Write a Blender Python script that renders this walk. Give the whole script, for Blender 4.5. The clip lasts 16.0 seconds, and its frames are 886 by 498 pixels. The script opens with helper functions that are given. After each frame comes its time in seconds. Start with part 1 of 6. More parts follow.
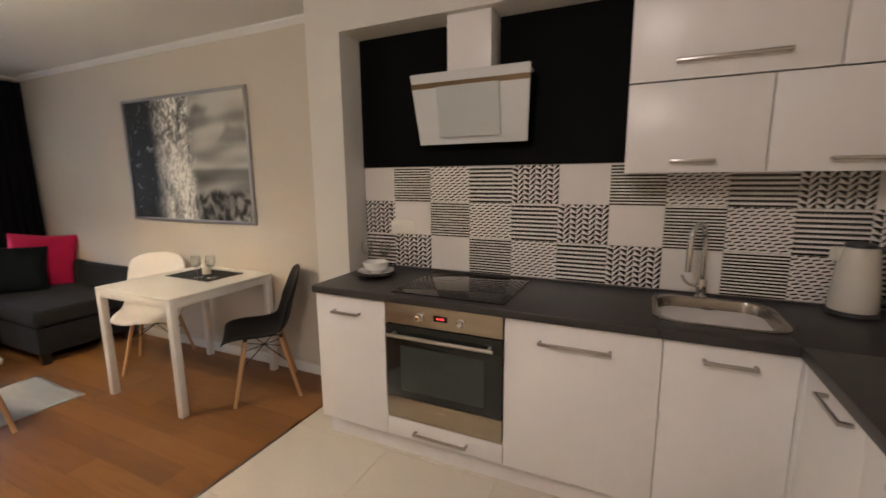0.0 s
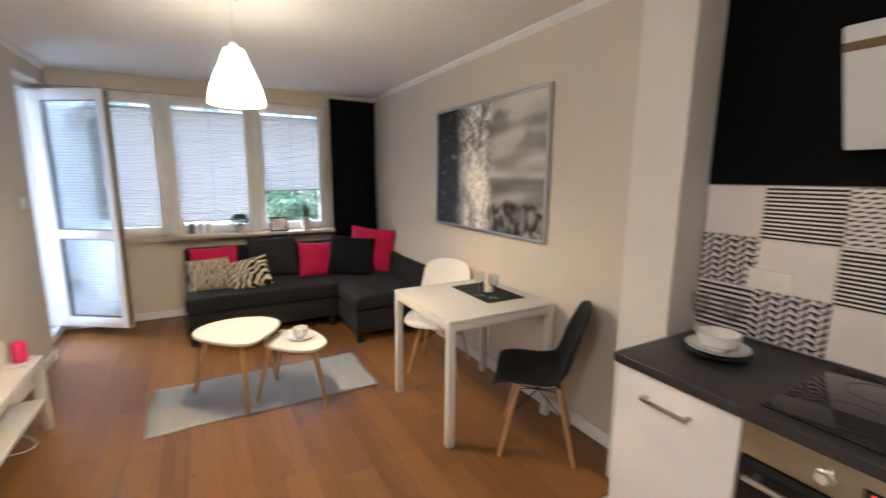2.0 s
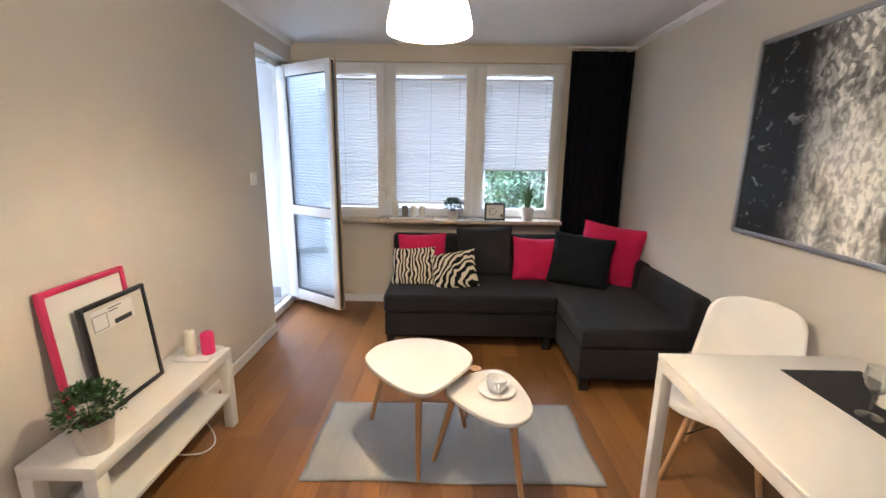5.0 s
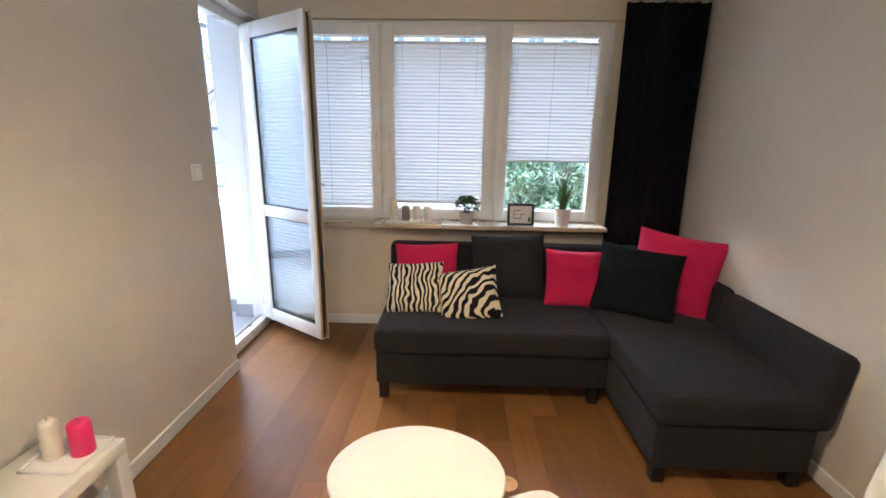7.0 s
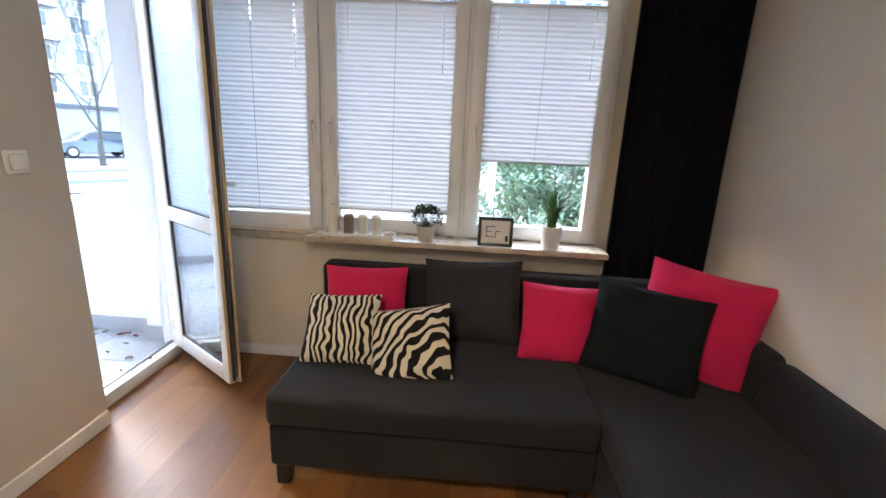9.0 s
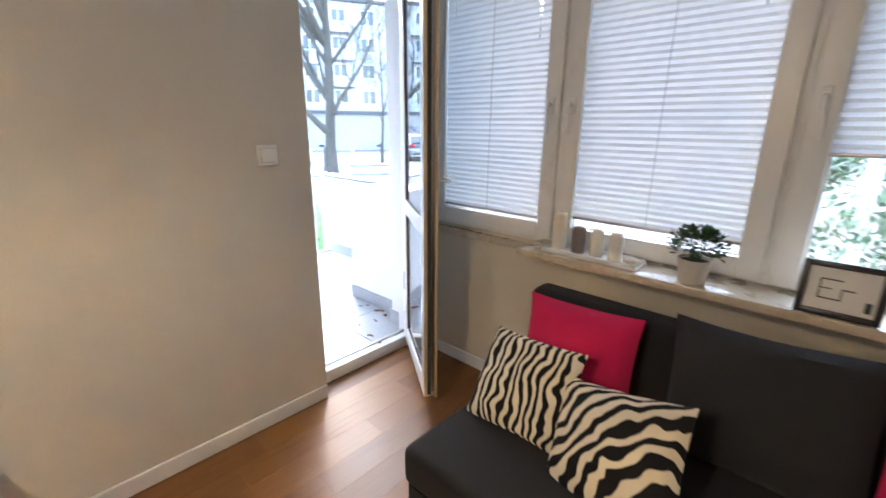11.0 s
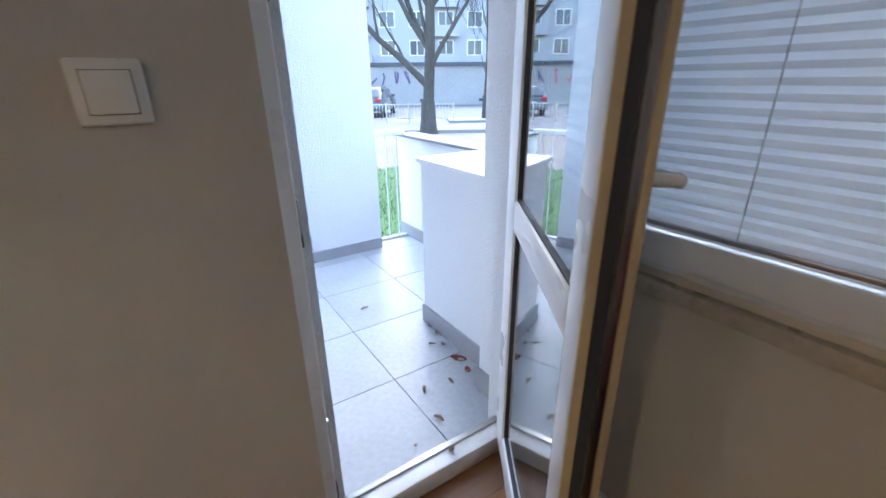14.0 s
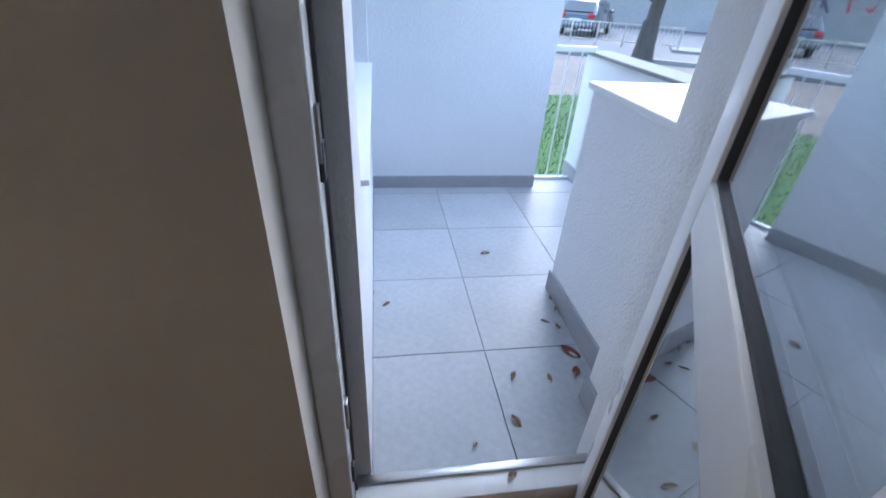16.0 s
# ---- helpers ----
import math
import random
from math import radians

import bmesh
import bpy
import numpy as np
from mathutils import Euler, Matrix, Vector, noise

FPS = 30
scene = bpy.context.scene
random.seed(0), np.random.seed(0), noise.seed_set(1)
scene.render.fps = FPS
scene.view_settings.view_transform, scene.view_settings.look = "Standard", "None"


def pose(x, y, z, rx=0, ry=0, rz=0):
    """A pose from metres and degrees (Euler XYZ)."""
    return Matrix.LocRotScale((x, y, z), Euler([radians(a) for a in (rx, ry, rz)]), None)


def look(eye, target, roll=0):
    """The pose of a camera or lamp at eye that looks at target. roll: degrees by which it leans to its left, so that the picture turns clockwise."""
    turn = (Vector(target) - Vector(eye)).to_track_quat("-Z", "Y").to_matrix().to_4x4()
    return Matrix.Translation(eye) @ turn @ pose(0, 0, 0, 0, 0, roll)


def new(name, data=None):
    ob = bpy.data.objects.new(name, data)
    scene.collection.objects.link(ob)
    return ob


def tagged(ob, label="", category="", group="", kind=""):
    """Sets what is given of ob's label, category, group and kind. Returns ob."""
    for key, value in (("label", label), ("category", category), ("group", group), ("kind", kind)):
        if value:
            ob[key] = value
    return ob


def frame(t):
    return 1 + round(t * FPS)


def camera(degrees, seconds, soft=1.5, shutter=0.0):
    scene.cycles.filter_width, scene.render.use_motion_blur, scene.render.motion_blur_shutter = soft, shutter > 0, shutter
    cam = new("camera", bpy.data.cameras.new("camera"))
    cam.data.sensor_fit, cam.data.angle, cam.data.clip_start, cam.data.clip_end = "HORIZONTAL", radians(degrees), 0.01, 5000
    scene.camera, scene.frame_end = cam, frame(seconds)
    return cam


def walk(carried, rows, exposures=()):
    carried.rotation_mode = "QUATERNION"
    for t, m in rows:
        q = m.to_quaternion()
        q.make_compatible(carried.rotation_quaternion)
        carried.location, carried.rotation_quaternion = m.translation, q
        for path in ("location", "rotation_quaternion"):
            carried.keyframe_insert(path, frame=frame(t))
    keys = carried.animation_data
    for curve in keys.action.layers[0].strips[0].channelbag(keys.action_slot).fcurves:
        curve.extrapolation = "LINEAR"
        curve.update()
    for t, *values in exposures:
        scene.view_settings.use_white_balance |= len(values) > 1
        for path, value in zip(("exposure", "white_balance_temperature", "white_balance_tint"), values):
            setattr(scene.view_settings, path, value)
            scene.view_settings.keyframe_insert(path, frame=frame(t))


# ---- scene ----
cam = camera(92.3, 16.0, shutter=0.45)
PATH = [
    (0, (-0.544, 0.278, 1.416), (-1.377, 2.066, 1.083), -0.5),
    (0.5, (-0.648, 0.365, 1.406), (-1.618, 2.07, 1.016), 1.3),
    (1, (-0.829, 0.446, 1.432), (-1.932, 2.089, 1.141), 1.2),
    (1.5, (-0.956, 0.534, 1.445), (-2.322, 1.95, 1.087), 0.3),
    (2, (-1.086, 0.663, 1.497), (-2.81, 1.621, 1.163), 0.5),
    (2.5, (-1.194, 0.747, 1.484), (-3.037, 1.407, 1.076), 0.4),
    (3, (-1.382, 0.788, 1.468), (-3.235, 1.414, 1.049), 1.8),
    (3.5, (-1.587, 0.781, 1.476), (-3.476, 1.307, 1.084), 0.5),
    (4, (-1.782, 0.798, 1.47), (-3.71, 1.079, 1.02), -0.0),
    (4.5, (-2.008, 0.882, 1.494), (-3.964, 0.921, 1.079), 0.1),
    (4.7, (-2.069, 0.917, 1.49), (-4.024, 0.917, 1.068), 0.7),
    (7, (-3.041, 0.886, 1.453), (-4.981, 0.83, 0.971), 0.9),
    (7.5, (-3.196, 0.881, 1.456), (-5.14, 0.888, 0.985), 1.0),
    (8, (-3.404, 0.955, 1.464), (-5.343, 1.015, 0.978), 2.1),
    (10.3, (-4.216, 1.368, 1.39), (-5.968, 0.552, 0.874), 0.4),
    (10.5, (-4.282, 1.349, 1.387), (-5.956, 0.382, 0.875), -0.5),
    (11, (-4.474, 1.292, 1.406), (-5.882, -0.016, 0.853), 0.6),
    (11.5, (-4.646, 1.247, 1.394), (-5.858, -0.25, 0.856), -0.8),
    (12, (-4.78, 1.023, 1.361), (-5.877, -0.543, 0.775), 0.3),
    (12.5, (-4.908, 0.857, 1.342), (-5.994, -0.692, 0.694), -0.1),
    (13, (-5.124, 0.679, 1.325), (-6.08, -0.942, 0.648), -0.3),
    (13.5, (-5.267, 0.517, 1.293), (-6.117, -1.111, 0.502), -1.2),
    (14, (-5.347, 0.275, 1.294), (-6.373, -1.275, 0.555), -0.6),
    (14.5, (-5.423, 0.141, 1.245), (-6.483, -1.36, 0.454), 2.4),
    (15, (-5.57, 0.019, 1.254), (-6.253, -1.664, 0.417), 0.8),
    (15.4, (-5.65, -0.04, 1.226), (-6.089, -1.753, 0.291), 2.7),
    (15.5, (-5.645, -0.034, 1.231), (-6.064, -1.746, 0.287), 2.6),
    (16, (-5.654, -0.037, 1.205), (-5.942, -1.712, 0.15), 3.6),
]
walk(cam, [(t, look(eye, target, roll)) for t, eye, target, roll in PATH], [(0, 3.82, 6250, 10), (1.5, 3.98, 6050, 10), (2.5, 4.16, 5800, 10), (4.5, 4.13, 5800, 10), (7, 4.08, 6000, 10), (8, 4.06, 6000, 10), (10.5, 4.03, 6000, 10), (11.5, 3.84, 6150, 10), (12.5, 3.53, 6000, 10), (14, 2.95, 5720, 10), (15, 2.76, 5600, 10), (15.5, 2.50, 5600, 10), (16, 2.28, 5600, 10)])

# ---- world and light ----
world = bpy.data.worlds.new("overcast_sky")
scene.world = world
world.use_nodes = True
wn = world.node_tree.nodes
sky = wn.new("ShaderNodeTexSky")
sky.sky_type = "NISHITA"
sky.sun_disc = False
sky.sun_elevation = radians(32)
sky.sun_rotation = radians(215)
sky.dust_density = 1.2
sky.air_density = 1.0
wn["Background"].inputs["Strength"].default_value = 0.15
world.node_tree.links.new(sky.outputs["Color"], wn["Background"].inputs["Color"])


def lamp(name, kind, m, power, color, **more):
    data = bpy.data.lights.new(name, kind)
    data.energy, data.color = power, color
    for k, v in more.items():
        if k == "radius":
            data.shadow_soft_size = v
        elif k == "angle":
            data.angle = v
        elif k == "size":
            data.shape, data.size, data.size_y = "RECTANGLE", v[0], v[1]
    ob = new(name, data)
    ob.matrix_world = m
    return ob


SUN_DIR = (math.sin(radians(215)), math.cos(radians(215)))
lamp("sun", "SUN", look((0, 0, 0), (-SUN_DIR[0], -SUN_DIR[1], -1.6)), 1.29, (0.775, 0.86, 1.0), angle=radians(100))
lamp("pendant_bulb", "POINT", pose(-3.69, 0.848, 1.93), 2.3, (1.0, 0.83, 0.60), radius=0.032)
# the kitchen's light is added: its source is unseen, assumed on the ceiling
lamp("assumed_kitchen_light", "POINT", pose(-1.1, -0.1, 2.28), 2.85, (1.0, 0.855, 0.78), radius=0.14)

# ---- materials ----


def material(name, color, rough=0.5, metal=0.0, var=0.08, scale=3.0, fine=90.0, bump=0.04, spec=0.5, coat=0.0,
             stretch=(1, 1, 1), rnd=0.0, sheen=0.0):
    """A two-scale procedural surface: broad mottling, fine grain, roughness change and relief."""
    m = bpy.data.materials.new(name)
    m.use_nodes = True
    nt = m.node_tree
    n, link = nt.nodes, nt.links.new
    b = n["Principled BSDF"]
    tc = n.new("ShaderNodeTexCoord")
    mp = n.new("ShaderNodeMapping")
    mp.inputs["Scale"].default_value = stretch
    link(tc.outputs["Object"], mp.inputs["Vector"])
    big, small = n.new("ShaderNodeTexNoise"), n.new("ShaderNodeTexNoise")
    for t, s, d in ((big, scale, 4), (small, fine, 3)):
        t.inputs["Scale"].default_value, t.inputs["Detail"].default_value = s, d
        link(mp.outputs["Vector"], t.inputs["Vector"])
    add = n.new("ShaderNodeMath")
    add.operation = "ADD"
    link(big.outputs["Fac"], add.inputs[0])
    link(small.outputs["Fac"], add.inputs[1])
    last = add
    if rnd:
        info = n.new("ShaderNodeObjectInfo")
        r = n.new("ShaderNodeMath")
        r.operation = "MULTIPLY_ADD"
        r.inputs[1].default_value = rnd
        link(info.outputs["Random"], r.inputs[0])
        link(add.outputs[0], r.inputs[2])
        last = r
    ramp = n.new("ShaderNodeMapRange")
    ramp.inputs["From Min"].default_value, ramp.inputs["From Max"].default_value = 0.55, 1.45 + rnd
    ramp.inputs["To Min"].default_value, ramp.inputs["To Max"].default_value = 1 - var, 1 + var
    link(last.outputs[0], ramp.inputs["Value"])
    mul = n.new("ShaderNodeVectorMath")
    mul.operation = "SCALE"
    mul.inputs[0].default_value = color
    link(ramp.outputs["Result"], mul.inputs["Scale"])
    link(mul.outputs[0], b.inputs["Base Color"])
    rr = n.new("ShaderNodeMapRange")
    rr.inputs["To Min"].default_value, rr.inputs["To Max"].default_value = max(0.02, rough * 0.85), min(1, rough * 1.15)
    link(big.outputs["Fac"], rr.inputs["Value"])
    link(rr.outputs["Result"], b.inputs["Roughness"])
    b.inputs["Metallic"].default_value = metal
    b.inputs["Specular IOR Level"].default_value = spec
    b.inputs["Coat Weight"].default_value = coat
    b.inputs["Coat Roughness"].default_value = 0.08
    b.inputs["Sheen Weight"].default_value = sheen
    if bump:
        bp = n.new("ShaderNodeBump")
        bp.inputs["Strength"].default_value, bp.inputs["Distance"].default_value = bump, 0.01
        link(small.outputs["Fac"], bp.inputs["Height"])
        link(bp.outputs["Normal"], b.inputs["Normal"])
    return m


def nodes_of(m):
    return m.node_tree.nodes, m.node_tree.links.new, m.node_tree.nodes["Principled BSDF"]


wall_paint = material("greige_wall_paint", (0.60, 0.55, 0.475), 0.75, var=0.025, scale=1.5, fine=220, bump=0.06, spec=0.25)
cream_paint = material("cream_wall_paint", (0.68, 0.605, 0.48), 0.7, var=0.025, scale=1.5, fine=220, bump=0.06, spec=0.25)
ceiling_paint = material("white_ceiling_paint", (0.80, 0.79, 0.77), 0.85, var=0.02, scale=1.2, fine=160, bump=0.05, spec=0.2)
trim_paint = material("white_trim_paint", (0.78, 0.77, 0.75), 0.4, var=0.02, fine=60, bump=0.02)
column_paint = material("off_white_column_paint", (0.69, 0.67, 0.62), 0.7, var=0.02, fine=220, bump=0.05, spec=0.25)
upvc = material("white_upvc", (0.80, 0.79, 0.765), 0.28, var=0.012, fine=40, bump=0.0)
# white door plastic tinted ochre: warm lamp light put into the colour
lamplit_edge = material("lamplit_door_edge", (0.64, 0.49, 0.27), 0.4, var=0.06, scale=6, fine=40, bump=0.01)
gasket = material("dark_rubber_gasket", (0.05, 0.05, 0.055), 0.6, var=0.1)
steel = material("brushed_steel", (0.52, 0.50, 0.47), 0.32, 1.0, var=0.08, fine=60, bump=0.03, stretch=(1, 1, 12))
oven_steel = material("warm_brushed_steel", (0.40, 0.345, 0.265), 0.36, 1.0, var=0.10, fine=60, bump=0.03, stretch=(1, 1, 12))
sink_steel = material("dark_satin_steel", (0.30, 0.275, 0.245), 0.24, 1.0, var=0.14, scale=6, fine=120, bump=0.02)
chrome = material("chrome", (0.72, 0.72, 0.73), 0.08, 1.0, var=0.02, bump=0.0)
handle_steel = material("satin_nickel", (0.45, 0.42, 0.40), 0.3, 1.0, var=0.05, fine=150, bump=0.0)
cabinet_white = material("white_laminate_front", (0.76, 0.74, 0.735), 0.32, var=0.025, scale=2, fine=45, bump=0.015, stretch=(8, 8, 0.6))
worktop_mat = material("anthracite_worktop", (0.028, 0.026, 0.027), 0.40, var=0.18, scale=9, fine=160, bump=0.03)
black_panel = material("matt_black_panel", (0.003, 0.0035, 0.0035), 0.6, var=0.2, fine=90, bump=0.02, spec=0.06)
black_glass = material("black_glass", (0.006, 0.006, 0.007), 0.05, var=0.05, bump=0.0)
oven_glass = material("oven_door_glass", (0.010, 0.012, 0.012), 0.08, var=0.05, bump=0.0)
oven_window = material("oven_window_glass", (0.035, 0.045, 0.04), 0.12, var=0.15, bump=0.0)
hood_glass = material("white_hood_glass", (0.66, 0.68, 0.68), 0.1, var=0.02, bump=0.0, coat=0.6)
bronze = material("bronze_strip", (0.20, 0.14, 0.08), 0.35, 0.7, var=0.06, bump=0.0)
hood_panel = material("pale_green_white_glass", (0.52, 0.56, 0.55), 0.08, var=0.02, bump=0.0, coat=0.6)
porcelain = material("white_porcelain", (0.80, 0.79, 0.77), 0.18, var=0.02, bump=0.0, coat=0.4)
black_ceramic = material("black_ceramic", (0.012, 0.012, 0.013), 0.2, var=0.1, bump=0.0)
table_white = material("white_lacquered_board", (0.70, 0.68, 0.64), 0.35, var=0.02, fine=60, bump=0.01)
coffee_white = material("matt_white_lacquer", (0.66, 0.64, 0.61), 0.42, var=0.02, fine=60, bump=0.01)
beech = material("pale_beech", (0.50, 0.29, 0.14), 0.45, var=0.16, scale=5, fine=40, bump=0.03, stretch=(6, 6, 0.5))
white_shell = material("white_plastic_shell", (0.78, 0.76, 0.73), 0.35, var=0.02, bump=0.01)
black_shell = material("black_plastic_shell", (0.006, 0.006, 0.007), 0.5, var=0.1, fine=240, bump=0.02, spec=0.22)
black_wire = material("black_steel_wire", (0.015, 0.015, 0.015), 0.4, 0.6, var=0.1, bump=0.0)
sofa_cloth = material("charcoal_woven_fabric", (0.0205, 0.0195, 0.0200), 0.95, var=0.22, scale=5, fine=420, bump=0.35, spec=0.12, sheen=0.04)
grey_cloth = material("dark_grey_cushion_fabric", (0.027, 0.026, 0.027), 0.9, var=0.2, scale=6, fine=420, bump=0.3, spec=0.15, sheen=0.04)
pink_cloth = material("raspberry_cotton", (0.52, 0.014, 0.075), 0.85, var=0.12, scale=5, fine=380, bump=0.2, spec=0.15, sheen=0.1)
black_cloth = material("black_cotton", (0.008, 0.011, 0.012), 0.9, var=0.2, scale=5, fine=380, bump=0.2, spec=0.15)
curtain_cloth = material("black_curtain_cloth", (0.008, 0.008, 0.010), 0.95, var=0.25, scale=4, fine=300, bump=0.2, spec=0.1)
rug_cloth = material("grey_cotton_rug", (0.33, 0.337, 0.337), 0.95, var=0.10, scale=4, fine=150, bump=0.5, spec=0.1, stretch=(1, 6, 1))
mat_cloth = material("black_table_runner", (0.012, 0.012, 0.013), 0.9, var=0.2, fine=400, bump=0.3)
wax_white = material("ivory_wax", (0.74, 0.68, 0.56), 0.45, var=0.04, bump=0.02)
wax_pink = material("pink_wax", (0.75, 0.03, 0.16), 0.45, var=0.06, bump=0.02)
wax_brown = material("taupe_wax", (0.19, 0.145, 0.115), 0.5, var=0.12, bump=0.03)
pot_white = material("white_ceramic_pot", (0.72, 0.70, 0.66), 0.4, var=0.03, bump=0.02)
pot_stone = material("pale_concrete_pot", (0.56, 0.51, 0.45), 0.75, var=0.10, fine=70, bump=0.15)
leaf_green = material("dark_green_leaf", (0.035, 0.085, 0.022), 0.5, var=0.5, scale=14, fine=60, bump=0.05)
grass_leaf = material("long_grass_leaf", (0.07, 0.15, 0.035), 0.5, var=0.4, scale=10, fine=60, bump=0.05)
soil = material("potting_soil", (0.03, 0.022, 0.015), 0.95, var=0.4, fine=120, bump=0.5)
pink_frame_mat = material("raspberry_frame", (0.52, 0.02, 0.09), 0.4, var=0.06, bump=0.01)
black_frame_mat = material("black_frame", (0.012, 0.012, 0.012), 0.35, var=0.1, bump=0.01)
silver_frame = material("silver_frame", (0.42, 0.42, 0.43), 0.35, 0.8, var=0.05, bump=0.01)
paper_white = material("white_backing_paper", (0.74, 0.72, 0.68), 0.3, var=0.02, bump=0.0, coat=0.5)
paper_cream = material("cream_backing_paper", (0.62, 0.58, 0.50), 0.3, var=0.02, bump=0.0, coat=0.5)
ink = material("dark_ink", (0.02, 0.02, 0.022), 0.6, var=0.1, bump=0.0)
ink_grey = material("grey_ink", (0.30, 0.27, 0.23), 0.6, var=0.15, bump=0.0)
switch_plastic = material("ivory_switch_plastic", (0.82, 0.79, 0.72), 0.3, var=0.02, bump=0.0)
sill_stone = material("beige_marble_sill", (0.50, 0.42, 0.315), 0.28, var=0.18, scale=12, fine=50, bump=0.01)
balcony_tile = material("grey_porcelain_tile", (0.39, 0.40, 0.41), 0.40, var=0.20, scale=2.6, fine=40, bump=0.02, rnd=0.25)
grout = material("grey_grout", (0.19, 0.19, 0.19), 0.9, var=0.15, bump=0.1)
render_white = material("white_exterior_render", (0.78, 0.78, 0.78), 0.9, var=0.04, scale=3, fine=110, bump=0.35, spec=0.2)
skirting_stone = material("grey_stone_skirting", (0.34, 0.34, 0.35), 0.55, var=0.10, scale=6, fine=60, bump=0.05)
white_metal = material("white_painted_metal", (0.76, 0.76, 0.76), 0.35, 0.0, var=0.03, bump=0.0)
kitchen_floor_mat = material("cream_floor_tile", (0.66, 0.61, 0.53), 0.3, var=0.04, scale=3, fine=50, bump=0.01, rnd=0.08)
kitchen_grout = material("cream_grout", (0.52, 0.47, 0.40), 0.8, var=0.06, bump=0.05)
subfloor = material("brown_joint_filler", (0.085, 0.040, 0.016), 0.9, var=0.1, bump=0.0)
bark = material("grey_tree_bark", (0.075, 0.066, 0.055), 0.9, var=0.4, scale=3, fine=18, bump=0.6, stretch=(1, 1, 0.25))
asphalt = material("wet_asphalt", (0.105, 0.105, 0.11), 0.7, var=0.15, scale=0.4, fine=12, bump=0.1)
earth = material("bare_earth", (0.20, 0.165, 0.135), 0.95, var=0.3, scale=0.8, fine=9, bump=0.4)
grass_mat = material("lawn_grass", (0.055, 0.11, 0.025), 0.9, var=0.4, scale=0.9, fine=14, bump=0.6)
blade_mat = material("grass_blade", (0.055, 0.125, 0.022), 0.8, var=0.4, scale=3, fine=30, bump=0.0)
kerb_stone = material("grey_kerb", (0.25, 0.245, 0.235), 0.85, var=0.12, scale=2, fine=20, bump=0.2)
garage_white = material("off_white_garage_render", (0.38, 0.36, 0.345), 0.9, var=0.14, scale=0.5, fine=6, bump=0.2)
block_pink = material("pale_pink_facade", (0.44, 0.34, 0.30), 0.9, var=0.08, scale=0.3, fine=5, bump=0.1)
block_white = material("pale_grey_facade", (0.42, 0.42, 0.43), 0.9, var=0.08, scale=0.3, fine=5, bump=0.1)
window_dark = material("dark_window_pane", (0.07, 0.08, 0.10), 0.1, var=0.2, bump=0.0)
roof_felt = material("dark_roof_felt", (0.10, 0.10, 0.11), 0.9, var=0.15, bump=0.1)
graffiti_red = material("red_spray_paint", (0.60, 0.10, 0.12), 0.8, var=0.25, scale=6, bump=0.0)
graffiti_violet = material("violet_spray_paint", (0.16, 0.12, 0.22), 0.8, var=0.25, scale=6, bump=0.0)
car_grey = material("grey_car_paint", (0.14, 0.15, 0.16), 0.25, 0.4, var=0.05, bump=0.0, coat=0.8)
car_dark = material("dark_car_paint", (0.02, 0.024, 0.027), 0.25, 0.3, var=0.05, bump=0.0, coat=0.8)
car_glass = material("car_window", (0.09, 0.10, 0.11), 0.06, var=0.05, bump=0.0)
tyre = material("tyre_rubber", (0.02, 0.02, 0.02), 0.85, var=0.2, bump=0.1)
tail_red = material("red_tail_lamp", (0.45, 0.02, 0.02), 0.2, var=0.1, bump=0.0)
plate_white = material("number_plate", (0.7, 0.7, 0.68), 0.4, var=0.02, bump=0.0)
dry_leaf = material("dry_brown_leaf", (0.29, 0.21, 0.14), 0.8, var=0.35, scale=30, fine=150, bump=0.2)
red_leaf = material("rust_brown_leaf", (0.20, 0.06, 0.03), 0.8, var=0.35, scale=30, fine=150, bump=0.2)
bush_leaf = material("grey_green_bush_leaf", (0.11, 0.165, 0.085), 0.6, var=0.5, scale=2, fine=10, bump=0.0)
shell_mat = material("pale_sea_shell", (0.66, 0.58, 0.50), 0.5, var=0.15, fine=80, bump=0.15)
kettle_plastic = material("cream_white_kettle", (0.66, 0.63, 0.57), 0.3, var=0.02, bump=0.0, coat=0.3)
dark_plastic = material("dark_grey_plastic", (0.03, 0.03, 0.033), 0.4, var=0.1, bump=0.0)
red_plastic = material("red_gloss_plastic", (0.45, 0.02, 0.02), 0.25, var=0.05, bump=0.0)


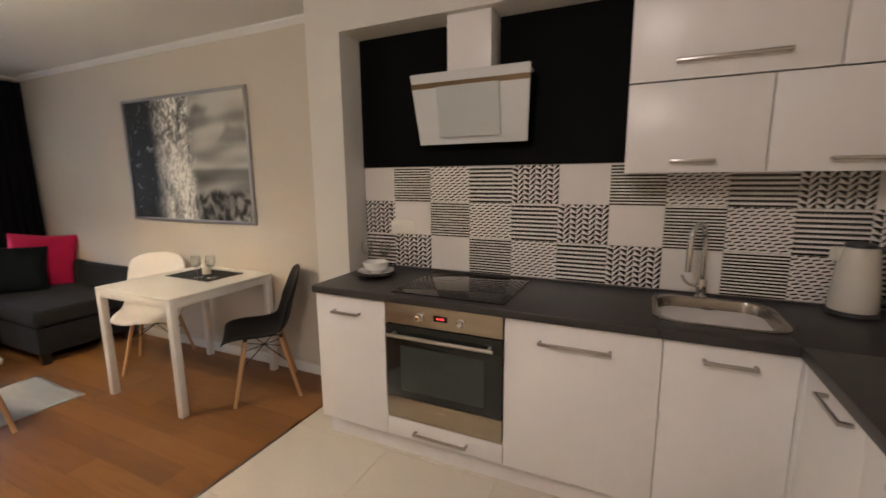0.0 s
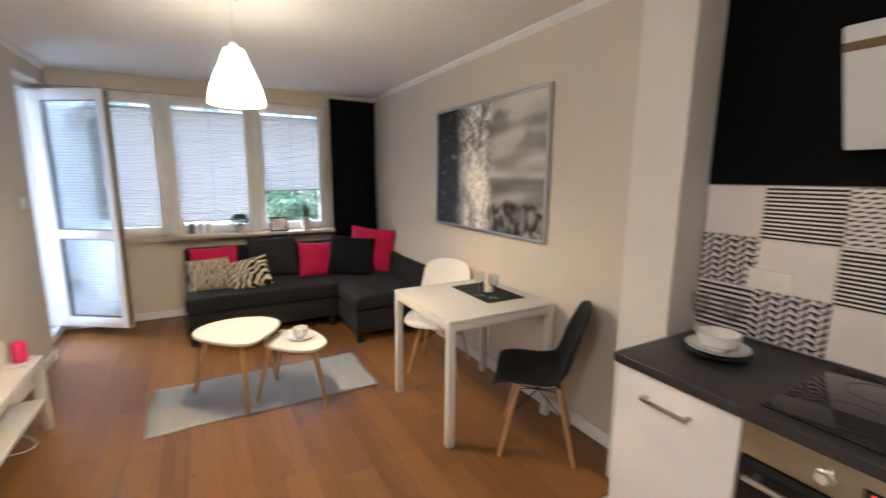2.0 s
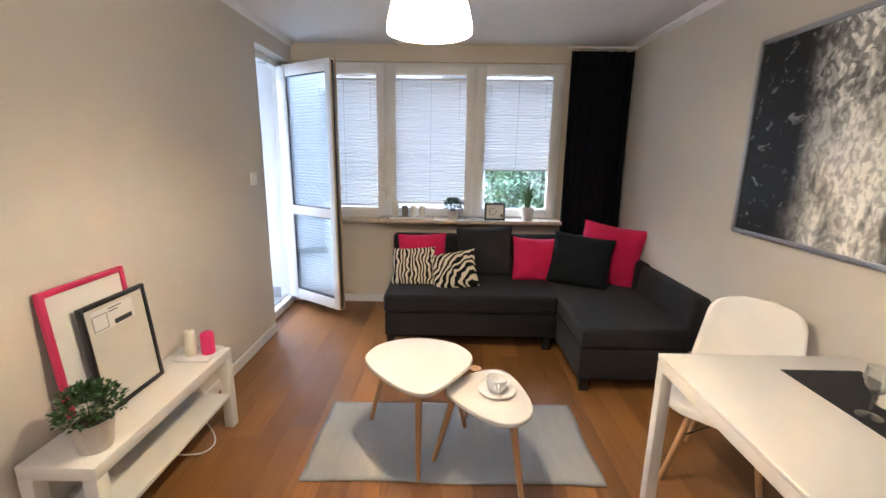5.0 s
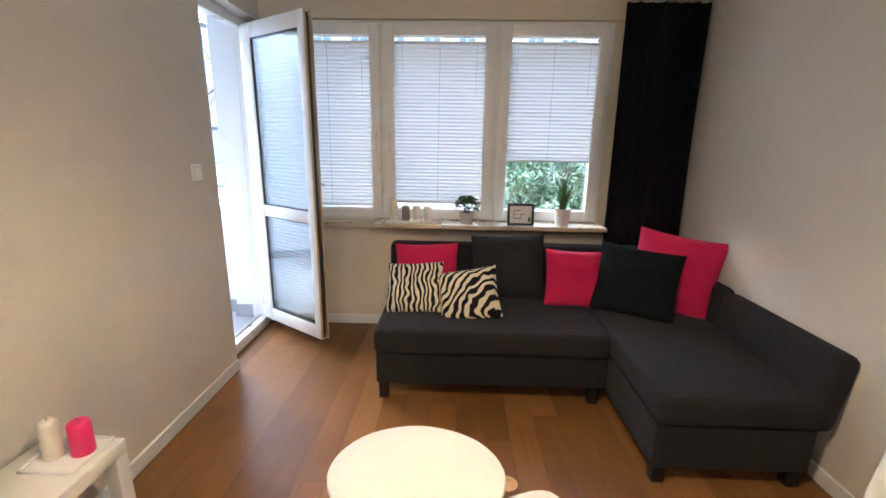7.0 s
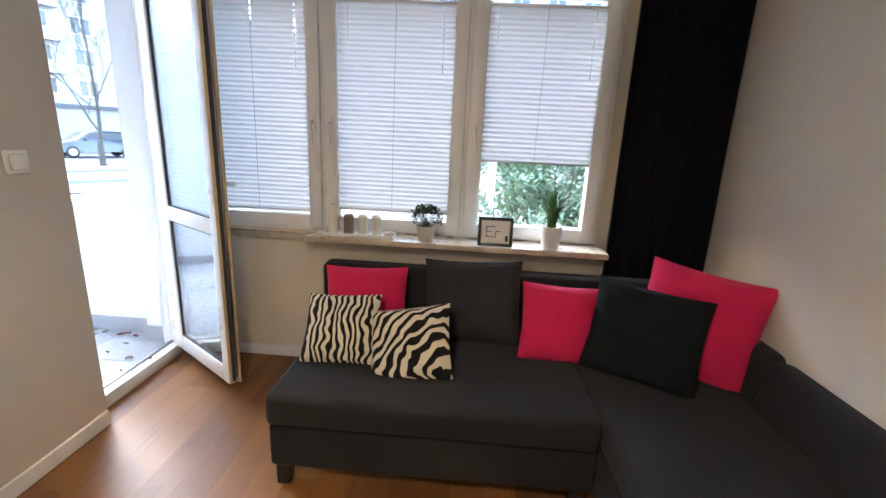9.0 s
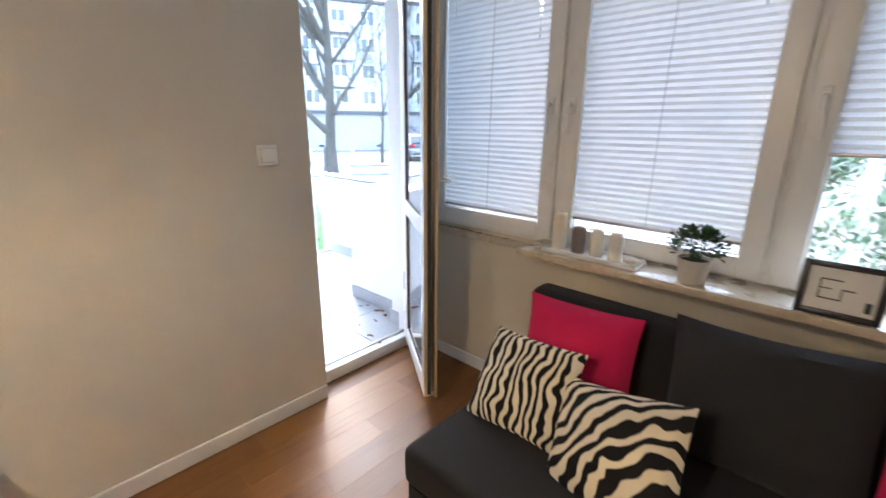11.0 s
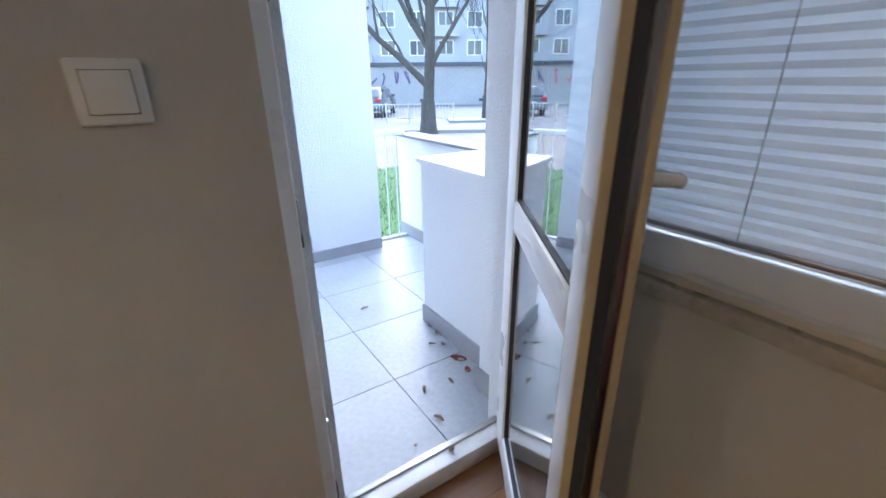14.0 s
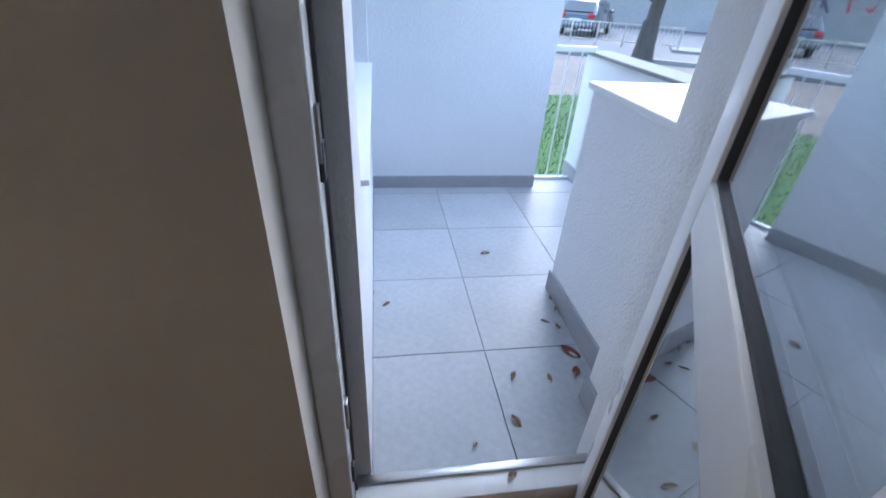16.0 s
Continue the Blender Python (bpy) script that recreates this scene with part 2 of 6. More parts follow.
def wood_floor_material():
    """Smooth oiled oak: each plank has its own tone and its own run of soft grain."""
    m = material("oiled_oak_plank", (0.2, 0.09, 0.03), 0.29, var=0.2, scale=2.2, fine=30, bump=0.0, spec=0.38)
    n, link, b = nodes_of(m)
    tc, info = n.new("ShaderNodeTexCoord"), n.new("ShaderNodeObjectInfo")
    shift = n.new("ShaderNodeVectorMath")
    shift.operation = "SCALE"
    shift.inputs[0].default_value = (37.0, 19.0, 0.0)
    link(info.outputs["Random"], shift.inputs["Scale"])
    own = n.new("ShaderNodeVectorMath")
    own.operation = "ADD"
    link(tc.outputs["Object"], own.inputs[0])
    link(shift.outputs[0], own.inputs[1])

    def grain(scale, stretch, detail, distort=0.0):
        mp, t = n.new("ShaderNodeMapping"), n.new("ShaderNodeTexNoise")
        mp.inputs["Scale"].default_value = stretch
        link(own.outputs[0], mp.inputs["Vector"])
        link(mp.outputs[0], t.inputs["Vector"])
        t.inputs["Scale"].default_value, t.inputs["Detail"].default_value = scale, detail
        t.inputs["Distortion"].default_value = distort
        return t.outputs["Fac"]

    def blend(a, bb, fac):
        k = n.new("ShaderNodeMix")
        k.data_type = "RGBA"
        for key, v in (("A", a), ("B", bb), ("Factor", fac)):
            if isinstance(v, tuple):
                k.inputs[key].default_value = (*v, 1)
            else:
                link(v, k.inputs[key])
        return k.outputs["Result"]

    def spread(v, a, bb, lo=0.0, hi=1.0):
        k = n.new("ShaderNodeMapRange")
        for key, val in (("From Min", a), ("From Max", bb), ("To Min", lo), ("To Max", hi)):
            k.inputs[key].default_value = val
        link(v, k.inputs["Value"])
        return k.outputs["Result"]

    cloud = grain(1.6, (0.8, 5.0, 1.0), 3, 0.6)
    fine_grain = grain(9.0, (0.5, 14.0, 1.0), 4)
    tone = blend((0.280, 0.127, 0.036), (0.135, 0.055, 0.016), spread(info.outputs["Random"], 0.0, 1.0, 0.12, 0.88))
    tone = blend(tone, (0.262, 0.124, 0.046), spread(cloud, 0.50, 0.72, 0.0, 0.45))
    tone = blend(tone, (0.085, 0.034, 0.012), spread(fine_grain, 0.45, 0.75, 0.0, 0.20))
    flame = grain(2.4, (0.35, 7.0, 1.0), 5, 2.2)
    tone = blend(tone, (0.070, 0.026, 0.009), spread(flame, 0.55, 0.72, 0.0, 0.30))
    knot = n.new("ShaderNodeTexVoronoi")
    knot.inputs["Scale"].default_value = 2.6
    link(own.outputs[0], knot.inputs["Vector"])
    tone = blend(tone, (0.030, 0.012, 0.006), spread(knot.outputs["Distance"], 0.012, 0.045, 0.85, 0.0))
    link(tone, b.inputs["Base Color"])
    bp = n.new("ShaderNodeBump")
    bp.inputs["Strength"].default_value, bp.inputs["Distance"].default_value = 0.012, 0.003
    link(fine_grain, bp.inputs["Height"])
    link(bp.outputs["Normal"], b.inputs["Normal"])
    link(spread(cloud, 0.3, 0.7, 0.37, 0.46), b.inputs["Roughness"])
    return m


oak = wood_floor_material()


def emitter(name, color, strength):
    m = bpy.data.materials.new(name)
    m.use_nodes = True
    b = m.node_tree.nodes["Principled BSDF"]
    b.inputs["Base Color"].default_value = (*color, 1)
    b.inputs["Emission Color"].default_value = (*color, 1)
    b.inputs["Emission Strength"].default_value = strength
    return m


shade_glow = emitter("lit_white_lamp_shade", (1.0, 0.83, 0.60), 1.25)
red_digits = emitter("red_display_digits", (1.0, 0.05, 0.05), 0.12)


def clear_glass(name, tint=(0.97, 0.985, 0.98), base=0.05, rise=4.5):
    """Thin clear glass: see-through, with gloss that grows towards grazing angles."""
    m = bpy.data.materials.new(name)
    m.use_nodes = True
    nt = m.node_tree
    n, link = nt.nodes, nt.links.new
    n.remove(n["Principled BSDF"])
    tr, gl, lw, mix = (n.new("ShaderNodeBsdfTransparent"), n.new("ShaderNodeBsdfGlossy"),
                       n.new("ShaderNodeLayerWeight"), n.new("ShaderNodeMixShader"))
    tr.inputs["Color"].default_value = (*tint, 1)
    gl.inputs["Roughness"].default_value = 0.01
    lw.inputs["Blend"].default_value = 0.5
    p, k = n.new("ShaderNodeMath"), n.new("ShaderNodeMath")
    p.operation, k.operation, k.use_clamp = "POWER", "MULTIPLY_ADD", True
    p.inputs[1].default_value = rise
    k.inputs[1].default_value, k.inputs[2].default_value = 1 - base, base
    link(lw.outputs["Facing"], p.inputs[0])
    link(p.outputs[0], k.inputs[0])
    link(k.outputs[0], mix.inputs["Fac"])
    link(tr.outputs[0], mix.inputs[1])
    link(gl.outputs[0], mix.inputs[2])
    link(mix.outputs[0], n["Material Output"].inputs["Surface"])
    return m


pane_glass = clear_glass("window_glass")
coated_glass = clear_glass("coated_door_glass", base=0.13, rise=3.4)
drink_glass = clear_glass("clear_drinking_glass", (0.95, 0.96, 0.955), base=0.10, rise=2.6)


def blind_material():
    m = bpy.data.materials.new("white_pleated_blind")
    m.use_nodes = True
    nt = m.node_tree
    n, link = nt.nodes, nt.links.new
    n.remove(n["Principled BSDF"])
    d, t, mix = n.new("ShaderNodeBsdfDiffuse"), n.new("ShaderNodeBsdfTranslucent"), n.new("ShaderNodeMixShader")
    noise_t = n.new("ShaderNodeTexNoise")
    noise_t.inputs["Scale"].default_value = 60
    ramp = n.new("ShaderNodeMapRange")
    ramp.inputs["To Min"].default_value, ramp.inputs["To Max"].default_value = 0.135, 0.165
    link(noise_t.outputs["Fac"], ramp.inputs["Value"])
    d.inputs["Color"].default_value = (0.78, 0.77, 0.74, 1)
    t.inputs["Color"].default_value = (0.53, 0.56, 0.60, 1)
    link(ramp.outputs["Result"], mix.inputs["Fac"])
    link(d.outputs[0], mix.inputs[1])
    link(t.outputs[0], mix.inputs[2])
    link(mix.outputs[0], n["Material Output"].inputs["Surface"])
    return m


blind_cloth = blind_material()


def zebra_material(direction="X", flip=1, bands=11.0, bend=7.5):
    m = material("zebra_print_cotton", (0.70, 0.64, 0.54), 0.85, var=0.06, fine=380, bump=0.2, spec=0.15)
    n, link, b = nodes_of(m)
    tc = n.new("ShaderNodeTexCoord")
    w = n.new("ShaderNodeTexWave")
    w.wave_type, w.bands_direction = "BANDS", direction
    w.inputs["Scale"].default_value = bands
    w.inputs["Distortion"].default_value = bend
    w.inputs["Detail"].default_value = 1.2
    w.inputs["Detail Scale"].default_value = 1.1
    mp = n.new("ShaderNodeMapping")
    mp.inputs["Scale"].default_value = (flip, 1, 1)
    link(tc.outputs["Object"], mp.inputs["Vector"])
    link(mp.outputs["Vector"], w.inputs["Vector"])
    r = n.new("ShaderNodeMapRange")
    r.inputs["From Min"].default_value, r.inputs["From Max"].default_value = 0.46, 0.54
    link(w.outputs["Fac"], r.inputs["Value"])
    mix = n.new("ShaderNodeMix")
    mix.data_type = "RGBA"
    mix.inputs["A"].default_value = (0.010, 0.009, 0.009, 1)
    mix.inputs["B"].default_value = (0.66, 0.57, 0.42, 1)
    link(r.outputs["Result"], mix.inputs["Factor"])
    link(mix.outputs["Result"], b.inputs["Base Color"])
    return m


zebra = zebra_material()
zebra_flat = zebra_material("DIAGONAL", -1, 10.0, 6.5)


# ---- mesh helpers ----


def box(x0, x1, y0, y1, z0, z1, bev=0.0, seg=2):
    bm = bmesh.new()
    bmesh.ops.create_cube(bm, size=1.0)
    for v in bm.verts:
        v.co = ((x0 + x1) / 2 + v.co.x * (x1 - x0), (y0 + y1) / 2 + v.co.y * (y1 - y0), (z0 + z1) / 2 + v.co.z * (z1 - z0))
    if bev:
        bmesh.ops.bevel(bm, geom=bm.edges[:], offset=bev, segments=seg, affect="EDGES", profile=0.5)
    return bm


def join(*bms):
    out = bmesh.new()
    for b in bms:
        me = bpy.data.meshes.new("tmp")
        b.to_mesh(me)
        out.from_mesh(me)
        bpy.data.meshes.remove(me)
        b.free()
    return out


def moved(bm, m):
    bmesh.ops.transform(bm, matrix=m, verts=bm.verts[:])
    return bm


def prism(points, z0, z1, bev=0.0, seg=2):
    """An upright block over a flat outline."""
    bm = bmesh.new()
    f = bm.faces.new([bm.verts.new((x, y, z0)) for x, y in points])
    out = bmesh.ops.extrude_face_region(bm, geom=[f])
    for v in out["geom"]:
        if isinstance(v, bmesh.types.BMVert):
            v.co.z = z1
    bmesh.ops.recalc_face_normals(bm, faces=bm.faces[:])
    if bev:
        caps = [e for e in bm.edges if abs(e.verts[0].co.z - e.verts[1].co.z) < 1e-6]
        bmesh.ops.bevel(bm, geom=caps, offset=bev, segments=seg, affect="EDGES", profile=0.5)
    return bm


def lathe(profile, n=32, closed=False):
    """A turned shape from (radius, height) pairs."""
    bm = bmesh.new()
    rings = []
    for r, z in profile:
        rings.append([bm.verts.new((r * math.cos(2 * math.pi * i / n), r * math.sin(2 * math.pi * i / n), z)) for i in range(n)])
    for a, b in zip(rings, rings[1:]):
        for i in range(n):
            bm.faces.new((a[i], a[(i + 1) % n], b[(i + 1) % n], b[i]))
    if not closed:
        if profile[0][0] > 1e-5:
            bm.faces.new(list(reversed(rings[0])))
        if profile[-1][0] > 1e-5:
            bm.faces.new(rings[-1])
    bmesh.ops.remove_doubles(bm, verts=bm.verts[:], dist=1e-5)
    bmesh.ops.recalc_face_normals(bm, faces=bm.faces[:])
    return bm


def tube(points, radius, n=10, end=None):
    """A round bar along points; radius may taper to end."""
    bm = bmesh.new()
    pts = [Vector(p) for p in points]
    rings = []
    side = None
    for i, p in enumerate(pts):
        d = (pts[min(i + 1, len(pts) - 1)] - pts[max(i - 1, 0)]).normalized()
        ref = Vector((0, 0, 1)) if abs(d.z) < 0.9 else Vector((1, 0, 0))
        u = d.cross(ref).normalized() if side is None else (side - d * side.dot(d)).normalized()
        side = u
        w = d.cross(u)
        k = i / max(1, len(pts) - 1)
        r = radius if end is None else radius + (end - radius) * k
        rings.append([bm.verts.new(p + r * (u * math.cos(2 * math.pi * j / n) + w * math.sin(2 * math.pi * j / n))) for j in range(n)])
    for a, b in zip(rings, rings[1:]):
        for j in range(n):
            bm.faces.new((a[j], a[(j + 1) % n], b[(j + 1) % n], b[j]))
    bm.faces.new(list(reversed(rings[0])))
    bm.faces.new(rings[-1])
    bmesh.ops.recalc_face_normals(bm, faces=bm.faces[:])
    return bm


def smooth_path(points, per=6):
    """Points along a rounded line through the given ones."""
    p = [Vector(q) for q in points]
    p = [p[0] * 2 - p[1]] + p + [p[-1] * 2 - p[-2]]
    out = []
    for i in range(1, len(p) - 2):
        for s in range(per):
            t = s / per
            a, b, c, d = p[i - 1], p[i], p[i + 1], p[i + 2]
            out.append(0.5 * (2 * b + (c - a) * t + (2 * a - 5 * b + 4 * c - d) * t * t + (3 * b - a - 3 * c + d) * t ** 3))
    return out + [p[-2]]


def shade(me, smooth):
    if smooth:
        me.shade_smooth()
        me.set_sharp_from_angle(angle=radians(38))


def mesh_object(name, bm, mat, smooth=True):
    me = bpy.data.meshes.new(name)
    bm.to_mesh(me)
    bm.free()
    me.materials.append(mat)
    shade(me, smooth)
    return new(name, me)


def thing(name, label, category, m, group=""):
    ob = new(name)
    ob.empty_display_size = 0.1
    ob.matrix_basis = m
    return tagged(ob, label, category, group)


def part(name, bm, mat, parent, label="", m=None, smooth=True):
    ob = mesh_object(name, bm, mat, smooth)
    ob.parent = parent
    if m is not None:
        ob.matrix_basis = m
    if label:
        tagged(ob, label)
    return ob


def single(name, bm, mat, label, category, m=None, group="", smooth=True):
    ob = mesh_object(name, bm, mat, smooth)
    if m is not None:
        ob.matrix_basis = m
    return tagged(ob, label, category, group)


def structure(name, bm, mat, label, category, smooth=False):
    ob = mesh_object(name, bm, mat, smooth)
    return tagged(ob, label, category, kind="structure")


def piece(name, me, parent, m, mat=None):
    """One of many alike pieces on shared mesh data."""
    ob = new(name, me)
    ob.parent = parent
    ob.matrix_basis = m
    return ob


# ---- the room's shell ----
CEIL, NORTH, SOUTH, WEST = 2.43, 2.545, -0.515, -6.295
EAST, JOIN = 0.60, -2.29

floor = structure("floor", box(WEST, JOIN, SOUTH - 0.12, NORTH, -0.06, -0.018), subfloor, "oiled oak plank floor of the living room", "floor")
kitchen_floor = structure("floor_kitchen", box(JOIN, EAST, -1.6, NORTH, -0.06, -0.006), kitchen_grout, "cream tiled kitchen floor beside oak planks", "floor")
structure("floor_trim", box(JOIN - 0.006, JOIN + 0.006, SOUTH, 1.93, -0.02, 0.002), handle_steel, "thin metal strip where oak meets tile", "trim")

structure("ceiling", box(WEST - 0.3, EAST + 0.2, -1.8, NORTH + 0.2, CEIL, CEIL + 0.2), ceiling_paint, "plain white painted ceiling", "ceiling")
structure("wall_north", box(WEST - 0.3, EAST + 0.2, NORTH, NORTH + 0.2, -0.06, CEIL), wall_paint, "greige painted wall behind the dining table", "wall")
structure("wall_east", box(EAST, EAST + 0.2, -1.8, NORTH, -0.06, CEIL), cream_paint, "plain cream painted kitchen wall", "wall")
structure("wall_hall", box(-2.2, EAST, -1.8, -1.6, -0.06, CEIL), cream_paint, "plain cream painted wall of the entrance side", "wall")
structure("wall_hall_side", box(-2.4, -2.2, -1.8, SOUTH - 0.2, -0.06, CEIL), cream_paint, "plain cream painted return wall", "wall")

# south wall with the balcony door's opening in its west corner
DOOR_E, DOOR_TOP, WALL_T = -5.515, 2.262, 0.26
structure("wall_south", join(box(DOOR_E, -2.2, SOUTH - WALL_T + 0.06, SOUTH, -0.06, CEIL),
                             box(WEST, DOOR_E, SOUTH - WALL_T + 0.06, SOUTH, DOOR_TOP, CEIL)),
          wall_paint, "greige painted wall with the balcony door opening", "wall")
# west wall round the window
WIN_L, WIN_R, WIN_B, WIN_T = -0.47, 1.955, 0.868, 2.278
structure("wall_west", join(box(WEST - 0.26, WEST, WIN_R, NORTH, -0.06, CEIL),
                            box(WEST - 0.26, WEST, SOUTH - 0.12, WIN_L, -0.06, CEIL),
                            box(WEST - 0.26, WEST, WIN_L, WIN_R, -0.06, WIN_B),
                            box(WEST - 0.26, WEST, WIN_L, WIN_R, WIN_T, CEIL)),
          cream_paint, "cream painted wall below and above the window", "wall")
structure("lintel_trim", box(WEST, WEST + 0.035, SOUTH, NORTH, WIN_T + 0.005, CEIL), cream_paint, "cream boxed lintel above the window", "trim")

# kitchen niche: column and soffit
structure("wall_column", box(-2.38, -2.138, 2.345, NORTH, -0.0, CEIL), column_paint, "off-white boxed column beside the kitchen niche", "wall")
structure("wall_soffit", box(-2.138, -0.62, 2.345, NORTH, 2.222, CEIL), column_paint, "off-white boxed soffit over the kitchen niche", "wall")


def cornice(name, x0, x1, y, s):
    prof = [(0, 0), (0.035, 0), (0.030, -0.012), (0.012, -0.030), (0.0, -0.040)]
    bm = bmesh.new()
    rows = []
    for x in (x0, x1):
        rows.append([bm.verts.new((x, y + s * a, CEIL + b)) for a, b in prof])
    for i in range(len(prof) - 1):
        bm.faces.new((rows[0][i], rows[0][i + 1], rows[1][i + 1], rows[1][i]))
    bm.faces.new(rows[0])
    bm.faces.new(list(reversed(rows[1])))
    bmesh.ops.recalc_face_normals(bm, faces=bm.faces[:])
    return structure(name, bm, trim_paint, "slim white ceiling cornice", "trim")


cornice("cornice_north", WEST + 0.035, -2.37, NORTH, -1)
cornice("cornice_south", WEST + 0.035, -2.2, SOUTH, 1)

structure("baseboard_north", box(WEST, -2.37, NORTH - 0.014, NORTH, 0.0, 0.075, 0.004), trim_paint, "white painted baseboard", "trim")
structure("baseboard_south", box(DOOR_E + 0.004, -2.2, SOUTH, SOUTH + 0.014, 0.0, 0.075, 0.004), trim_paint, "white painted baseboard", "trim")
structure("baseboard_west", box(WEST, WEST + 0.014, SOUTH, NORTH - 0.014, 0.0, 0.075, 0.004), trim_paint, "white painted baseboard", "trim")


# ---- window ----


def ring(y0, y1, z0, z1, w, x0, x1, bev=0.004):
    """A rectangular frame in the west wall's plane."""
    return join(box(x0, x1, y0, y0 + w, z0, z1, bev), box(x0, x1, y1 - w, y1, z0, z1, bev),
                box(x0, x1, y0 + w, y1 - w, z0, z0 + w, bev), box(x0, x1, y0 + w, y1 - w, z1 - w, z1, bev))


window = structure("window_1", ring(WIN_L, WIN_R, WIN_B, WIN_T, 0.05, WEST - 0.06, WEST + 0.012), upvc,
                   "white three-sash window with pleated blinds", "window")
for y in (0.338, 1.160):
    part("mullion", box(WEST - 0.06, WEST + 0.012, y - 0.022, y + 0.022, WIN_B + 0.05, WIN_T - 0.05, 0.004), upvc, window)
part("weather_strip", box(WEST, WEST + 0.03, WIN_L, 0.278, WIN_B - 0.062, WIN_B - 0.022, 0.004), sill_stone, window, "beige stone ledge under the frame")


def blind(y0, y1, z0, z1, parent):
    step = 0.0130
    n = int((z1 - z0) / step)
    bm = bmesh.new()
    rows = []
    cords = [y0 + (y1 - y0) * k for k in (0.09, 0.5, 0.90)]
    ys = [y0] + [c + s for c in cords for s in (-0.0025, 0.0025)] + [y1]
    for i in range(n + 1):
        # the pleats hang almost flat at the top and bunch up towards the bottom bar
        amp = 0.0022 + 0.0033 * i / n
        z = z1 - (z1 - z0) * i / n
        rows.append([bm.verts.new((WEST + 0.022 + (amp if i % 2 else -amp), yy, z)) for yy in ys])
    for i, (a, b) in enumerate(zip(rows, rows[1:])):
        for k in range(len(ys) - 1):
            if k % 2 and i % 2 and i < (14, 10, 26)[k // 2]:
                continue  # slots for the cords stand open where the cloth is pulled flat
            bm.faces.new((a[k], a[k + 1], b[k + 1], b[k]))
    ob = part("pleated_blind", bm, blind_cloth, parent, "white pleated blind", smooth=False)
    part("blind_rail", box(WEST + 0.011, WEST + 0.034, y0, y1, z1, z1 + 0.014, 0.003), upvc, ob)
    part("blind_bottom_bar", box(WEST + 0.011, WEST + 0.034, y0, y1, z0 - 0.012, z0, 0.003), handle_steel, ob)
    part("blind_cord", tube([(WEST + 0.032, y0 + (y1 - y0) * 0.5, z1), (WEST + 0.032, y0 + (y1 - y0) * 0.49, z0)], 0.0012, 5), ink_grey, ob)
    return ob


def handle_window(y, z, parent):
    x = WEST + 0.044
    bm = join(box(x - 0.006, x + 0.006, y - 0.014, y + 0.014, z - 0.035, z + 0.035, 0.004),
              tube(smooth_path([(x, y, z), (x + 0.03, y, z + 0.004), (x + 0.042, y, z - 0.02), (x + 0.046, y + 0.008, z - 0.075), (x + 0.046, y + 0.010, z - 0.12)]), 0.009, 10, 0.006))
    part("window_handle", bm, upvc, parent, "white lever handle")


SASHES = ((-0.435, 0.325, -0.356, 0.252, 0.992), (0.351, 1.147, 0.428, 1.074, 1.022), (1.173, 1.930, 1.242, 1.864, 1.341))
for y0, y1, b0, b1, zb in SASHES:
    s = part("sash", ring(y0, y1, WIN_B + 0.025, WIN_T - 0.025, 0.075, WEST - 0.03, WEST + 0.038, 0.006), upvc, window)
    part("pane", box(WEST - 0.012, WEST - 0.004, y0 + 0.07, y1 - 0.07, WIN_B + 0.09, WIN_T - 0.09), pane_glass, s, "clear double glazing").visible_shadow = False
    part("bead", ring(y0 + 0.07, y1 - 0.07, WIN_B + 0.095, WIN_T - 0.095, 0.012, WEST - 0.004, WEST + 0.012, 0.003), upvc, s)
    blind(b0, b1, zb, 2.128, s)
handle_window(0.288, 1.50, window)
handle_window(0.388, 1.50, window)
handle_window(1.208, 1.50, window)

single("window_sill", prism([(WEST, 0.268), (-6.065, 0.268), (-6.065, 1.97), (WEST, 1.97)], 0.848, 0.882, 0.006), sill_stone,
       "beige marble window sill with a rounded edge", "window sill")

# ---- balcony door ----
FR0, FR1 = -0.685, -0.615
door = structure("door_frame_1", join(box(WEST, -6.225, FR0, FR1, 0.03, DOOR_TOP, 0.005), box(-5.570, DOOR_E, FR0, FR1, 0.03, DOOR_TOP, 0.005),
                                      box(-6.225, -5.570, FR0, FR1, DOOR_TOP - 0.06, DOOR_TOP, 0.005)), upvc, "white plastic frame of the balcony door", "door")
part("threshold", box(-6.225, -5.570, FR0, FR1, 0.0, 0.075, 0.006), upvc, door, "white door threshold with an aluminium edge")
part("threshold_edge", box(-6.225, -5.570, FR0 - 0.012, FR0 + 0.012, 0.0755, 0.084, 0.002), steel, door)
part("gasket", box(-5.577, -5.571, FR0 + 0.012, FR0 + 0.024, 0.08, DOOR_TOP - 0.06), gasket, door, "dark rubber seal")
for z in (0.20, 0.98, 1.46):
    part("lock_clip", box(-5.578, -5.569, FR0 + 0.034, FR0 + 0.054, z - 0.03, z + 0.03, 0.002), gasket, door, "small dark lock clip")
for z in (0.42, 1.02, 1.72):
    part("strike_plate", box(-5.576, -5.569, FR1 - 0.035, FR1 - 0.012, z - 0.04, z + 0.04, 0.002), handle_steel, door)

